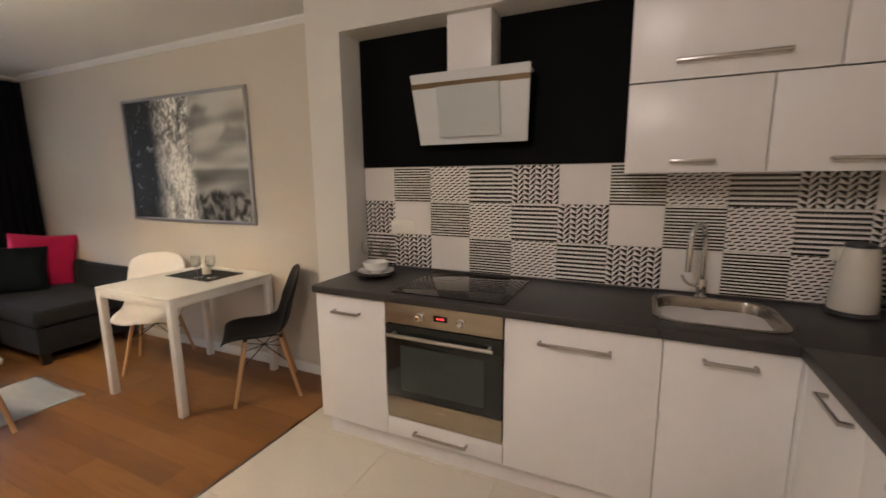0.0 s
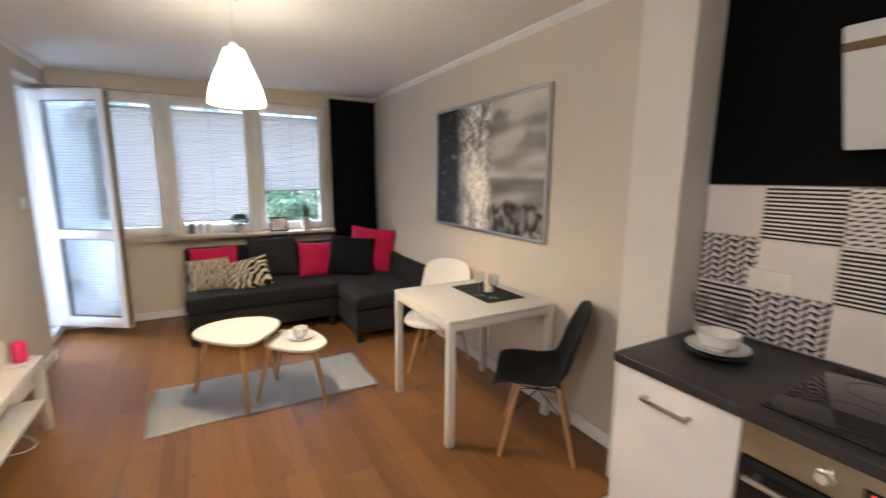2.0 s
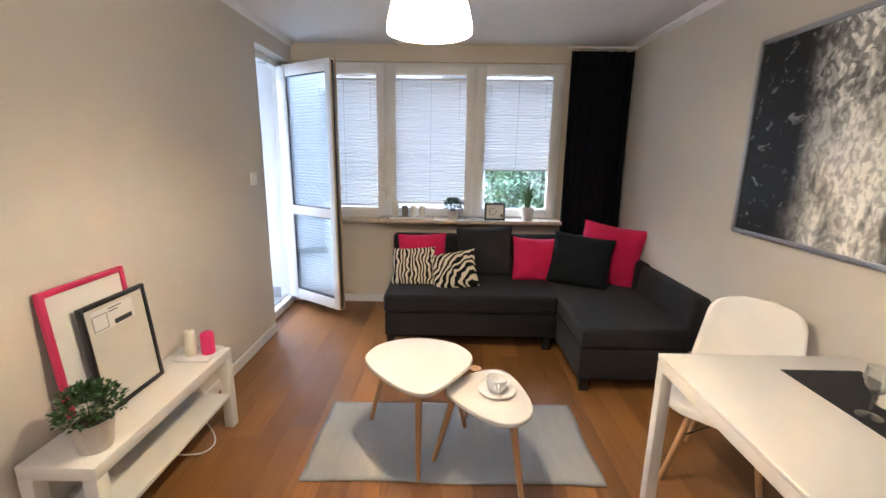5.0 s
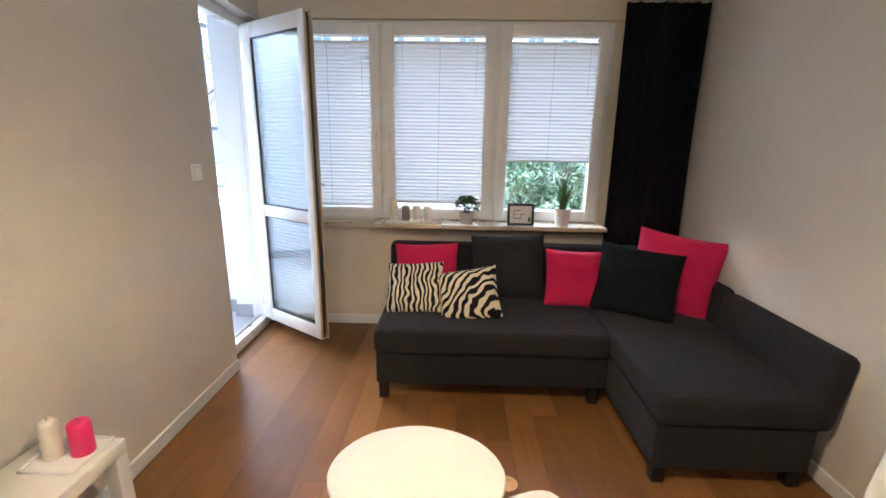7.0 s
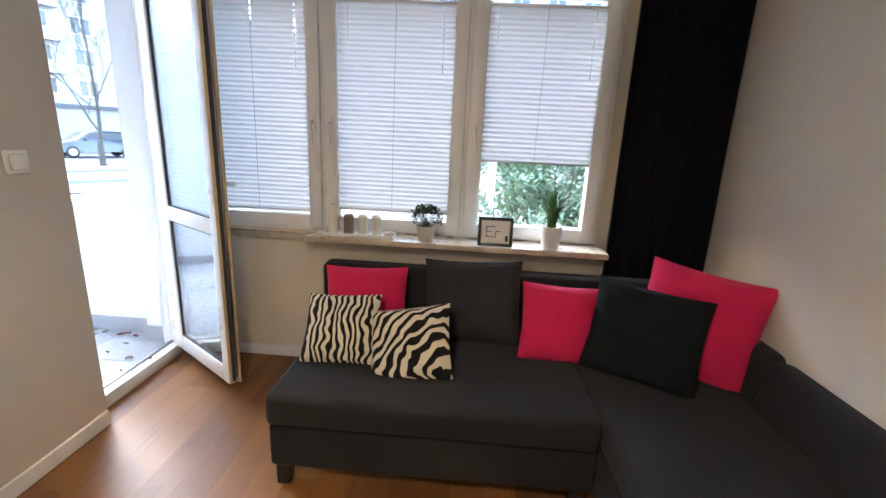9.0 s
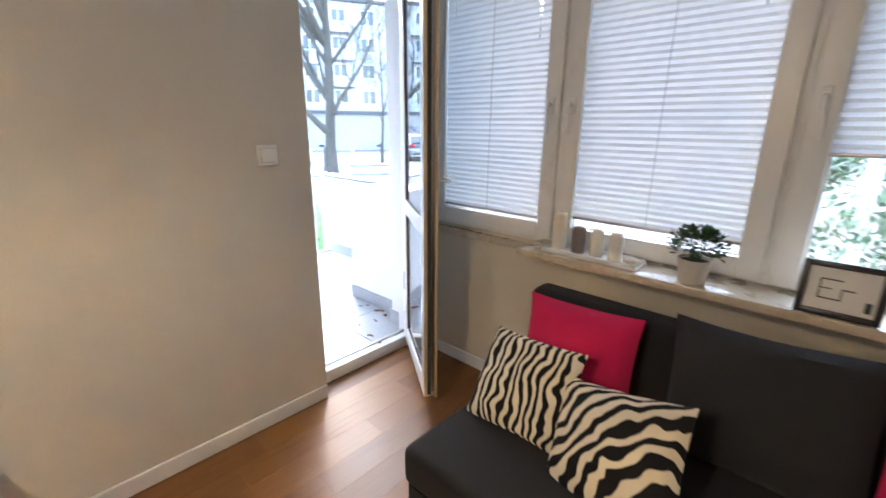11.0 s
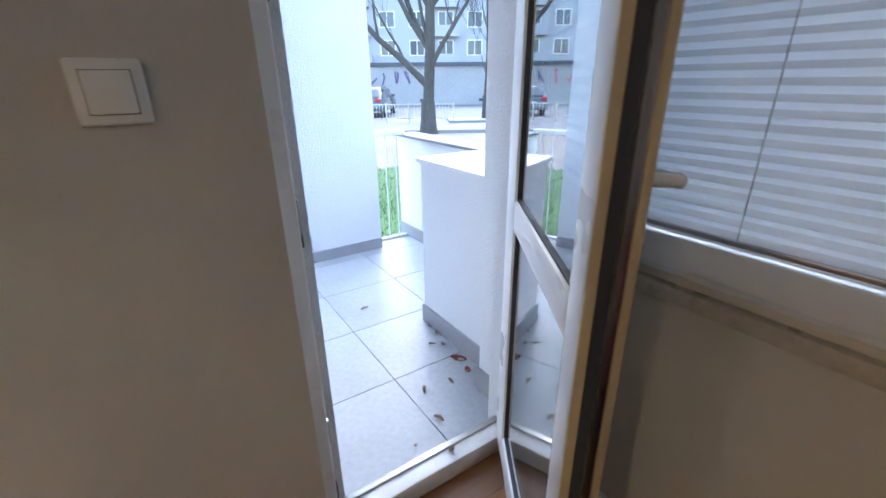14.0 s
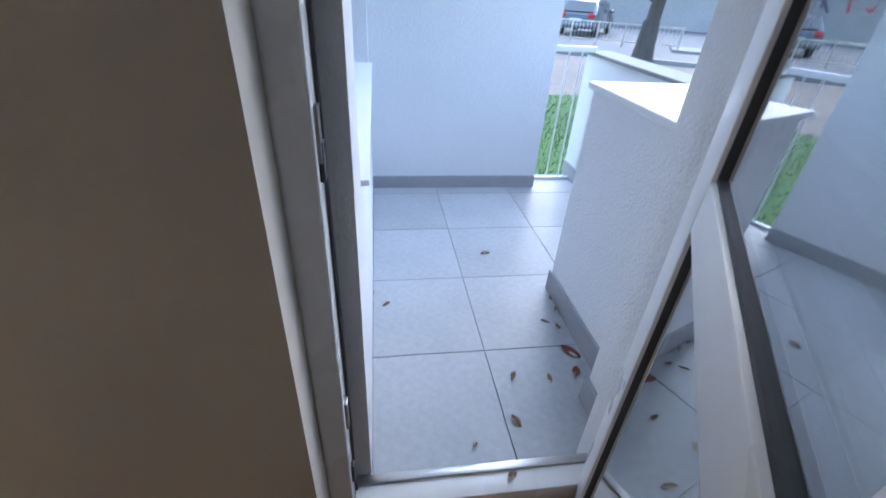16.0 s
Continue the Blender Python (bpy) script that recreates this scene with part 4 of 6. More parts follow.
# ---- coffee tables ----


def closed_outline(pts, per=5):
    """A smooth closed line through a few points."""
    n = len(pts)
    out = []
    for i in range(n):
        a, b, c, d = (Vector((*pts[(i + k) % n], 0)) for k in (-1, 0, 1, 2))
        for k in range(per):
            t = k / per
            q = 0.5 * (2 * b + (c - a) * t + (2 * a - 5 * b + 4 * c - d) * t * t + (3 * b - a - 3 * c + d) * t ** 3)
            out.append((q.x, q.y))
    return out


def coffee_table(label, x, y, h, corners, feet):
    ct = thing("coffee_table", label, "coffee table", pose(x, y, 0), "pair of coffee tables")
    part("tabletop", prism(closed_outline(corners), h - 0.022, h, 0.006, 3), coffee_white, ct)
    for fx, fy in feet:
        top = Vector((fx * 0.62, fy * 0.62, h - 0.023))
        part("leg", tube([(fx, fy, 0.006), top], 0.011, 14, 0.017), beech, ct)
        part("leg_pad", tube([(top.x, top.y, h - 0.030), (top.x, top.y, h - 0.021)], 0.032, 16), beech, ct)
    return ct


coffee_table("larger white three-cornered coffee table on beech legs", -4.06, 0.79, 0.50,
             ((-0.268, -0.01), (-0.20, 0.185), (-0.035, 0.262), (0.17, 0.155), (0.285, 0.03), (0.17, -0.14), (-0.03, -0.268), (-0.20, -0.20)),
             ((0.207, 0.010), (-0.25, -0.285), (-0.20, 0.24)))
coffee_table("smaller white three-cornered coffee table on beech legs", -3.92, 1.125, 0.42,
             ((-0.228, 0.035), (-0.165, -0.105), (-0.035, -0.203), (0.105, -0.125), (0.205, -0.01), (0.222, 0.075), (0.17, 0.150), (0.07, 0.175), (-0.08, 0.150), (-0.19, 0.105)),
             ((0.230, 0.130), (-0.070, -0.257), (-0.435, -0.085)))

cs = thing("cup_and_saucer", "white porcelain cup on a white saucer", "cup", pose(-3.935, 1.155, 0.42))
part("saucer", lathe([(0.0, 0.0), (0.045, 0.0), (0.06, 0.004), (0.085, 0.012), (0.0855, 0.0145), (0.06, 0.008), (0.04, 0.005), (0.0, 0.005)], 40), porcelain, cs)
part("cup", lathe([(0.0, 0.006), (0.026, 0.006), (0.030, 0.014), (0.044, 0.030), (0.048, 0.050), (0.0485, 0.073), (0.046, 0.073), (0.0455, 0.05), (0.040, 0.030), (0.025, 0.016), (0.0, 0.014)], 36), porcelain, cs)
part("cup_handle", tube(smooth_path([(0.045, 0, 0.062), (0.066, 0, 0.060), (0.070, 0, 0.045), (0.060, 0, 0.032), (0.044, 0, 0.030)]), 0.0042, 8), porcelain, cs)

# ---- rug ----
bm = bmesh.new()
RX0, RX1, RY0, RY1 = -4.482, -3.845, 0.246, 1.665
nx, ny = 24, 48
vs = [[bm.verts.new((RX0 + (RX1 - RX0) * i / nx + 0.006 * math.sin(11 * j / ny + (2 if i > nx / 2 else 0)),
                     RY0 + (RY1 - RY0) * j / ny + 0.005 * math.sin(9 * i / nx),
                     0.0055 + 0.0018 * noise.noise((i * 0.4, j * 0.3, 0)))) for j in range(ny + 1)] for i in range(nx + 1)]
for i in range(nx):
    for j in range(ny):
        bm.faces.new((vs[i][j], vs[i + 1][j], vs[i + 1][j + 1], vs[i][j + 1]))
rug = single("rug", bm, rug_cloth, "flat woven grey cotton rug under the coffee tables", "rug")
md = rug.modifiers.new("thickness", "SOLIDIFY")
md.thickness, md.offset = 0.005, -0.6

# ---- tv bench and what stands on it ----
BX0, BX1, BY0, BY1 = -4.272, -3.368, -0.505, -0.236
ben = thing("tv_bench", "low white tv bench with one open shelf", "tv bench", pose((BX0 + BX1) / 2, (BY0 + BY1) / 2, 0))
bw, bd = (BX1 - BX0) / 2, (BY1 - BY0) / 2
part("top", box(-bw, bw, -bd, bd, 0.40, 0.45, 0.002), table_white, ben)
part("shelf", box(-bw + 0.05, bw - 0.05, -bd + 0.004, bd - 0.004, 0.185, 0.205, 0.002), table_white, ben)
for sx in (-1, 1):
    for sy in (-1, 1):
        cx, cy = sx * (bw - 0.025), sy * (bd - 0.025)
        part("leg", box(cx - 0.025, cx + 0.025, cy - 0.025, cy + 0.025, 0, 0.40, 0.002), table_white, ben)


def leaning_frame(name, label, mat, paper, w, h, fw, m, card=False):
    fr = thing(name, label, "picture frame", m)
    part("backing", box(-w / 2 + fw * 0.6, w / 2 - fw * 0.6, -0.004, 0.004, fw * 0.6, h - fw * 0.6), paper, fr)
    for x0, x1, z0, z1 in ((-w / 2, -w / 2 + fw, 0, h), (w / 2 - fw, w / 2, 0, h), (-w / 2 + fw, w / 2 - fw, 0, fw), (-w / 2 + fw, w / 2 - fw, h - fw, h)):
        part("frame_bar", box(x0, x1, -0.009, 0.011, z0, z1, 0.002), mat, fr)
    return fr


pf = leaning_frame("photo_frame", "raspberry pink empty frame leaning on the wall", pink_frame_mat, paper_white, 0.395, 0.540, 0.022,
                   pose(-3.738, -0.455, 0.4515, 4.5, 0, 0))
bf = leaning_frame("photo_frame", "black empty frame leaning on the pink frame", black_frame_mat, paper_cream, 0.345, 0.445, 0.018,
                   pose(-3.815, -0.418, 0.4515, 5.0, 0, 0))
part("price_card", box(-0.09, 0.125, 0.0045, 0.0055, 0.325, 0.412), paper_white, bf, "white printed card")
part("card_picture", join(box(0.05, 0.125, 0.0057, 0.0062, 0.330, 0.334), box(0.05, 0.125, 0.0057, 0.0062, 0.390, 0.394), box(0.05, 0.054, 0.0057, 0.0062, 0.334, 0.390), box(0.121, 0.125, 0.0057, 0.0062, 0.334, 0.390)), ink_grey, bf)
part("card_text", join(box(-0.075, 0.02, 0.0057, 0.0062, 0.330, 0.350), box(-0.03, 0.04, 0.0057, 0.0062, 0.400, 0.404), box(-0.01, 0.04, 0.0057, 0.0062, 0.388, 0.392)), ink, bf)


def leaf_clump(n, r, h, seed, size, z0, flat=0.7):
    """A dense little bush of folded leaves on thin stems."""
    rng = random.Random(seed)
    bm = bmesh.new()
    for _ in range(n):
        a, e = rng.uniform(0, 2 * math.pi), rng.uniform(-0.35, 1.35)
        d = (rng.uniform(0.25, 1.0)) ** 0.5
        c = Vector((r * d * math.cos(a) * math.cos(e), r * d * math.sin(a) * math.cos(e), z0 + h * 0.42 + h * 0.58 * d * math.sin(e)))
        s = size * rng.uniform(0.6, 1.25)
        out = Vector((math.cos(a) * math.cos(e), math.sin(a) * math.cos(e), math.sin(e) + 0.2)).normalized()
        out = (out + Vector((rng.uniform(-.7, .7), rng.uniform(-.7, .7), rng.uniform(-.7, .7)))).normalized()
        side = out.cross(Vector((rng.uniform(-1, 1), rng.uniform(-1, 1), 1))).normalized()
        up = side.cross(out).normalized()
        p = [c, c + out * s * 0.5 + side * s * 0.30 + up * s * 0.08, c + out * s, c + out * s * 0.5 - side * s * 0.30 + up * s * 0.08]
        v = [bm.verts.new(q) for q in p]
        bm.faces.new((v[0], v[1], v[2]))
        bm.faces.new((v[0], v[2], v[3]))
    return bm


def stems(n, r, z0, h, seed, rad=0.0012):
    rng = random.Random(seed)
    out = []
    for _ in range(n):
        a, d = rng.uniform(0, 6.28), rng.uniform(0.2, 0.9)
        out.append(tube([(0.1 * r * math.cos(a), 0.1 * r * math.sin(a), z0), (r * d * 0.5 * math.cos(a), r * d * 0.5 * math.sin(a), z0 + h * 0.5), (r * d * math.cos(a), r * d * math.sin(a), z0 + h * 0.85)], rad, 4, rad * 0.5))
    return join(*out)


def pot_profile(r0, r1, h):
    return [(0.0, 0.0), (r0 * 0.96, 0.0), (r0, 0.004), (r1, h), (r1 * 0.93, h), (r1 * 0.90, h * 0.9), (0.0, h * 0.88)]


def potted_bush(label, x, y, z, pot_mat, r0, r1, h, br, bh, n, size, seed):
    pl = thing("potted_plant", label, "plant", pose(x, y, z))
    part("pot", lathe(pot_profile(r0, r1, h), 32), pot_mat, pl)
    part("soil", lathe([(0.0, h * 0.885), (r1 * 0.89, h * 0.885), (r1 * 0.5, h * 0.94), (0.0, h * 0.95)], 20), soil, pl)
    part("stems", stems(26, br, h * 0.8, bh, seed), leaf_green, pl)
    part("foliage", leaf_clump(n, br, bh, seed, size, h * 0.85), leaf_green, pl, "dense small dark green leaves", smooth=False)
    return pl


potted_bush("bushy green plant in a pale concrete pot on the bench", -3.475, -0.315, 0.45, pot_stone, 0.050, 0.068, 0.115, 0.102, 0.140, 760, 0.022, 11)


def candle(name, label, x, y, z, r, h, mat, group):
    c = thing(name, label, "candle", pose(x, y, z), group)
    part("wax", lathe([(0.0, 0.0), (r * 0.97, 0.0), (r, 0.004), (r, h * 0.80), (r * 0.97, h * 0.88), (r * 0.86, h * 0.95), (r * 0.64, h * 0.99), (r * 0.3, h), (0.0, h - 0.002)], 28), mat, c)
    part("wick", tube([(0, 0, h - 0.004), (0.001, 0.001, h + 0.006)], 0.001, 6), ink, c)
    return c


single("candle_tray", join(box(-4.265, -4.095, -0.440, -0.265, 0.4505, 0.456, 0.002), box(-4.265, -4.095, -0.440, -0.434, 0.456, 0.462, 0.001),
                           box(-4.265, -4.095, -0.271, -0.265, 0.456, 0.462, 0.001), box(-4.265, -4.259, -0.434, -0.271, 0.456, 0.462, 0.001), box(-4.101, -4.095, -0.434, -0.271, 0.456, 0.462, 0.001)),
       porcelain, "small white tray under two candles on the bench", "tray")
candle("candle", "ivory pillar candle on a white tray", -4.168, -0.385, 0.4565, 0.027, 0.135, wax_white, "candles on the bench")
candle("candle", "bright pink pillar candle on a white tray", -4.195, -0.312, 0.4565, 0.033, 0.118, wax_pink, "candles on the bench")
single("power_cable", tube(smooth_path([(-4.28, -0.485, 0.10), (-4.24, -0.40, 0.02), (-4.14, -0.30, 0.008), (-4.05, -0.26, 0.012), (-3.98, -0.30, 0.02), (-3.95, -0.42, 0.05), (-3.95, -0.48, 0.12)]), 0.0035, 8),
       white_metal, "white power cable lying under the bench", "cable")

# ---- things on the window sill ----
SZ = 0.8825
single("candle_tray", join(box(-6.225, -6.10, 0.375, 0.785, SZ, SZ + 0.008, 0.002), box(-6.225, -6.10, 0.375, 0.381, SZ + 0.008, SZ + 0.018, 0.001), box(-6.225, -6.10, 0.779, 0.765, SZ + 0.008, SZ + 0.018, 0.001),
                           box(-6.225, -6.22, 0.381, 0.779, SZ + 0.008, SZ + 0.018, 0.001), box(-6.105, -6.10, 0.381, 0.779, SZ + 0.008, SZ + 0.018, 0.001)), porcelain,
       "long white tray with candles on the window sill", "tray")
for y, h, r, mt, lab in ((0.425, 0.165, 0.030, wax_white, "tall ivory pillar candle on the sill tray"), (0.515, 0.112, 0.029, wax_brown, "taupe pillar candle on the sill tray"),
                         (0.595, 0.112, 0.028, wax_white, "short ivory pillar candle on the sill tray"), (0.675, 0.112, 0.028, wax_white, "short ivory pillar candle on the sill tray")):
    candle("candle", lab, -6.165, y, SZ + 0.0085, r, h, mt, "candles on the window sill")
shell_bm = bmesh.new()
bmesh.ops.create_icosphere(shell_bm, subdivisions=3, radius=0.024)
for v in shell_bm.verts:
    k = 1 + 0.18 * math.sin(9 * math.atan2(v.co.y, v.co.x))
    v.co = Vector((v.co.x * k, v.co.y * k * 1.3, v.co.z * 0.6))
single("sea_shell", shell_bm, shell_mat, "pale ribbed sea shell on the sill tray", "sea shell", pose(-6.155, 0.748, SZ + 0.020))
potted_bush("small bushy green plant in a pale pot on the sill", -6.135, 0.965, SZ, pot_stone, 0.043, 0.055, 0.085, 0.088, 0.125, 480, 0.021, 21)

sf = thing("photo_frame", "small black frame with a floor plan drawing on the sill", "picture frame", pose(-6.078, 1.352, SZ + 0.002, -9, 0, 90))
part("backing", box(-0.085, 0.085, -0.003, 0.003, 0.012, 0.148), paper_white, sf)
for x0, x1, z0, z1 in ((-0.095, -0.078, 0, 0.16), (0.078, 0.095, 0, 0.16), (-0.078, 0.078, 0, 0.018), (-0.078, 0.078, 0.142, 0.16)):
    part("frame_bar", box(x0, x1, -0.014, 0.006, z0, z1, 0.002), black_frame_mat, sf)
part("drawing", join(*[box(a, b, -0.0042, -0.0036, c, d) for a, b, c, d in ((-0.05, 0.0, 0.05, 0.054), (-0.05, -0.046, 0.05, 0.11), (-0.05, 0.0, 0.106, 0.11), (0.0, 0.004, 0.05, 0.085), (0.0, 0.03, 0.081, 0.085), (-0.046, -0.02, 0.08, 0.083))]), ink, sf)
part("stamp", box(0.055, 0.07, -0.0042, -0.0036, 0.03, 0.06), ink, sf, "small dark block of print")

gp = thing("potted_grass", "long green grass plant in a white pot on the sill", "plant", pose(-6.128, 1.660, SZ))
part("pot", lathe(pot_profile(0.045, 0.060, 0.125), 32), pot_white, gp)
part("soil", lathe([(0.0, 0.11), (0.053, 0.11), (0.0, 0.116)], 20), soil, gp)
rng = random.Random(5)
bm = bmesh.new()
for k in range(120):
    a = rng.uniform(0, 6.283)
    L, bend = rng.uniform(0.17, 0.33), rng.uniform(0.10, 0.75)
    if k < 10:
        L, bend = 0.36, 1.05
    base = Vector((rng.uniform(-.02, .02), rng.uniform(-.02, .02), 0.11))
    dirv, side = Vector((math.cos(a), math.sin(a), 0)), Vector((-math.sin(a), math.cos(a), 0))
    dirv.x *= 0.25 if dirv.x < 0 else 0.6
    prev = None
    for i in range(6):
        t = i / 5
        p = base + dirv * (bend * L * t * t * 1.3) + Vector((0, 0, L * t * (1 - 0.35 * bend * t)))
        w = 0.0045 * (1 - t) + 0.0004
        cur_v = (bm.verts.new(p - side * w), bm.verts.new(p + side * w))
        if prev:
            bm.faces.new((prev[0], prev[1], cur_v[1], cur_v[0]))
        prev = cur_v
part("blades", bm, grass_leaf, gp, "long thin arching green blades")

# ---- kitchen ----
FY, CT = 1.985, 0.866  # cabinet fronts, worktop height


def bar_handle(length, parent, m):
    """A slim bar on two posts, along local x, standing off towards local -y."""
    h = length / 2
    bm = join(box(-h, h, -0.036, -0.026, -0.007, 0.007, 0.003), box(-h, -h + 0.012, -0.028, 0.0, -0.006, 0.006, 0.002), box(h - 0.012, h, -0.028, 0.0, -0.006, 0.006, 0.002))
    return part("handle", bm, handle_steel, parent, "brushed nickel bar handle", m)


def base_unit(label, x0, x1, z0=0.125, z1=0.822, handle=None, hz=0.0):
    u = thing("base_cabinet", label, "kitchen cabinet", pose((x0 + x1) / 2, FY, 0), "kitchen base cabinets")
    w = (x1 - x0) / 2
    top = 0.826 if z1 > 0.8 else z1
    part("body", join(box(-w, w, 0.002, NORTH - FY - 0.012, 0.122, top), box(-w + 0.004, w - 0.004, 0.060, 0.50, 0.0, 0.1215)), cabinet_white, u)
    d = part("door", box(-w + 0.0007, w - 0.0007, -0.018, 0.0, z0, z1, 0.001), cabinet_white, u)
    bar_handle(handle[1] - handle[0], d, pose((handle[0] + handle[1]) / 2 - (x0 + x1) / 2, -0.018, hz))
    return u


base_unit("narrow white base cabinet with a bar handle", -2.072, -1.650, handle=(-1.955, -1.790), hz=0.742)
base_unit("white dishwasher front with a long bar handle", -1.043, -0.440, handle=(-0.895, -0.612), hz=0.740)
base_unit("white base cabinet below the sink", -0.438, -0.030, handle=(-0.312, -0.148), hz=0.765)
base_unit("low white drawer below the oven", -1.648, -1.045, 0.125, 0.222, handle=(-1.492, -1.212), hz=0.172)
structure("plinth_trim", box(-2.066, 0.02, FY + 0.044, FY + 0.056, 0.0, 0.12), cabinet_white, "white recessed plinth under the cabinets", "trim")

# right-hand run of cabinets
for y0, y1, lab in ((1.53, 1.93, "white drawer cabinet beside the kitchen corner"), (1.10, 1.528, "white drawer cabinet of the side run"), (0.66, 1.098, "white end cabinet of the side run")):
    u = thing("base_cabinet", lab, "kitchen cabinet", pose(-0.008, (y0 + y1) / 2, 0, 0, 0, -90), "kitchen base cabinets")
    w = (y1 - y0) / 2
    part("body", join(box(-w, w, 0.002, 0.59, 0.122, 0.826), box(-w + 0.004, w - 0.004, 0.050, 0.58, 0.0, 0.1215)), cabinet_white, u)
    d = part("door", box(-w + 0.0007, w - 0.0007, -0.018, 0.0, 0.125, 0.822, 0.001), cabinet_white, u)
    bar_handle(0.175, d, pose(0.05, -0.018, 0.790))
single("corner_filler", box(-0.029, 0.02, 1.932, FY, 0.0, 0.826, 0.001), cabinet_white, "white filler strip in the cabinet corner", "kitchen cabinet")

SKX0, SKX1, SKY0, SKY1 = -0.455, -0.045, 2.065, 2.435


def worktop_slab():
    z0, z1 = 0.828, CT
    return join(box(-2.084, SKX0, 1.945, NORTH - 0.012, z0, z1, 0.006, 3), box(SKX0, SKX1, 1.945, SKY0, z0, z1, 0.003),
                box(SKX0, SKX1, SKY1, NORTH - 0.012, z0, z1, 0.003), box(SKX1, EAST - 0.002, 1.945, NORTH - 0.012, z0, z1, 0.003))


top = thing("worktop", "anthracite L-shaped kitchen worktop on white cabinets", "worktop", pose(0, 0, 0))
part("long_slab", worktop_slab(), worktop_mat, top)
part("return_slab", box(-0.045, EAST - 0.002, 0.65, 1.9435, 0.828, CT, 0.003), worktop_mat, top)
part("wall_seal", box(-2.084, EAST - 0.002, NORTH - 0.018, NORTH - 0.0125, CT, CT + 0.006, 0.001), gasket, top, "thin dark sealing strip")

# oven
ov = thing("oven", "built-in stainless steel oven with black glass door", "oven", pose(-1.3465, FY, 0))
part("housing", box(-0.296, 0.296, 0.0, 0.53, 0.226, 0.824), black_frame_mat, ov)
part("control_panel", box(-0.297, 0.297, -0.020, -0.001, 0.722, 0.824, 0.002), oven_steel, ov, "brushed steel control panel")
odoor = part("oven_door", box(-0.297, 0.297, -0.022, -0.001, 0.345, 0.716, 0.003), oven_glass, ov, "black glass oven door")
part("oven_window", box(-0.215, 0.215, -0.0245, -0.022, 0.385, 0.615, 0.001), oven_window, odoor, "grey see-through window")
part("lower_panel", box(-0.297, 0.297, -0.021, -0.001, 0.228, 0.340, 0.002), oven_steel, ov, "brushed steel lower panel")
part("door_bar", join(tube([(-0.265, -0.062, 0.675), (0.265, -0.062, 0.675)], 0.009, 14), box(-0.25, -0.235, -0.06, -0.02, 0.668, 0.682, 0.002), box(0.235, 0.25, -0.06, -0.02, 0.668, 0.682, 0.002)), steel, odoor, "steel bar handle")
for x in (-0.105, 0.105):
    k = part("knob", moved(lathe([(0.0, 0.0), (0.020, 0.0), (0.0195, 0.012), (0.015, 0.016), (0.0135, 0.030), (0.0, 0.031)], 24), pose(x, -0.020, 0.772, 90)), chrome, ov, "chrome control knob")
disp = part("display", box(-0.036, 0.036, -0.0225, -0.020, 0.760, 0.787, 0.001), black_glass, ov, "small dark display")
part("digits", join(*[box(a, a + 0.006, -0.0235, -0.0226, 0.769, 0.779) for a in (-0.018, -0.009, 0.003, 0.012)]), red_digits, disp, "glowing red digits")
part("badge", box(-0.025, 0.025, -0.0222, -0.021, 0.300, 0.306), handle_steel, ov)

# hob
hob = thing("hob", "black glass ceramic hob set into the worktop", "hob", pose(-1.34, 2.245, CT))
part("glass", prism([(-0.285, -0.25), (0.285, -0.25), (0.285, 0.25), (-0.285, 0.25)], 0.0005, 0.006, 0.002), black_glass, hob)
for x, y, r in ((-0.14, -0.11, 0.09), (0.14, -0.12, 0.075), (-0.14, 0.12, 0.075), (0.14, 0.11, 0.09)):
    part("heating_ring", moved(lathe([(r, 0.0), (r + 0.002, 0.0), (r + 0.002, 0.0004), (r, 0.0004), (r, 0.0)], 48, closed=True), pose(x, y, 0.0062)), dark_plastic, hob)

# sink and tap
sink = thing("sink", "rounded stainless steel sink in the worktop", "sink", pose((SKX0 + SKX1) / 2, (SKY0 + SKY1) / 2, CT))


def rounded_rect(w, d, r, n=6):
    pts = []
    for sx, sy, a0 in ((1, 1, 0), (-1, 1, 90), (-1, -1, 180), (1, -1, 270)):
        for k in range(n + 1):
            a = radians(a0 + 90 * k / n)
            pts.append((sx * (w - r) + r * math.cos(a), sy * (d - r) + r * math.sin(a)))
    return pts


def basin(levels):
    bm = bmesh.new()
    rings = [[bm.verts.new((x, y, z)) for x, y in rounded_rect(w, d, r)] for w, d, r, z in levels]
    for a, b in zip(rings, rings[1:]):
        for i in range(len(a)):
            bm.faces.new((a[i], a[(i + 1) % len(a)], b[(i + 1) % len(a)], b[i]))
    bm.faces.new(rings[-1])
    bmesh.ops.recalc_face_normals(bm, faces=bm.faces[:])
    return bm


part("basin", basin([(0.228, 0.210, 0.10, 0.0005), (0.228, 0.210, 0.10, 0.004), (0.222, 0.204, 0.098, 0.005), (0.205, 0.185, 0.09, 0.003), (0.198, 0.178, 0.085, -0.02), (0.185, 0.165, 0.08, -0.14), (0.15, 0.13, 0.07, -0.155)]), sink_steel, sink)
part("overflow", box(-0.022, 0.022, 0.165, 0.176, -0.055, -0.035, 0.003), black_frame_mat, sink)
part("drain", moved(lathe([(0.0, 0.0), (0.04, 0.0), (0.042, 0.004), (0.03, 0.005), (0.0, 0.003)], 28), pose(0, 0, -0.1545)), chrome, sink)
tap = thing("kitchen_tap", "chrome swan-neck mixer tap behind the sink", "tap", pose(-0.275, 2.475, CT))
part("tap_base", lathe([(0.0, 0.0), (0.026, 0.0), (0.026, 0.006), (0.021, 0.012), (0.021, 0.075), (0.018, 0.085), (0.0, 0.085)], 24), chrome, tap)
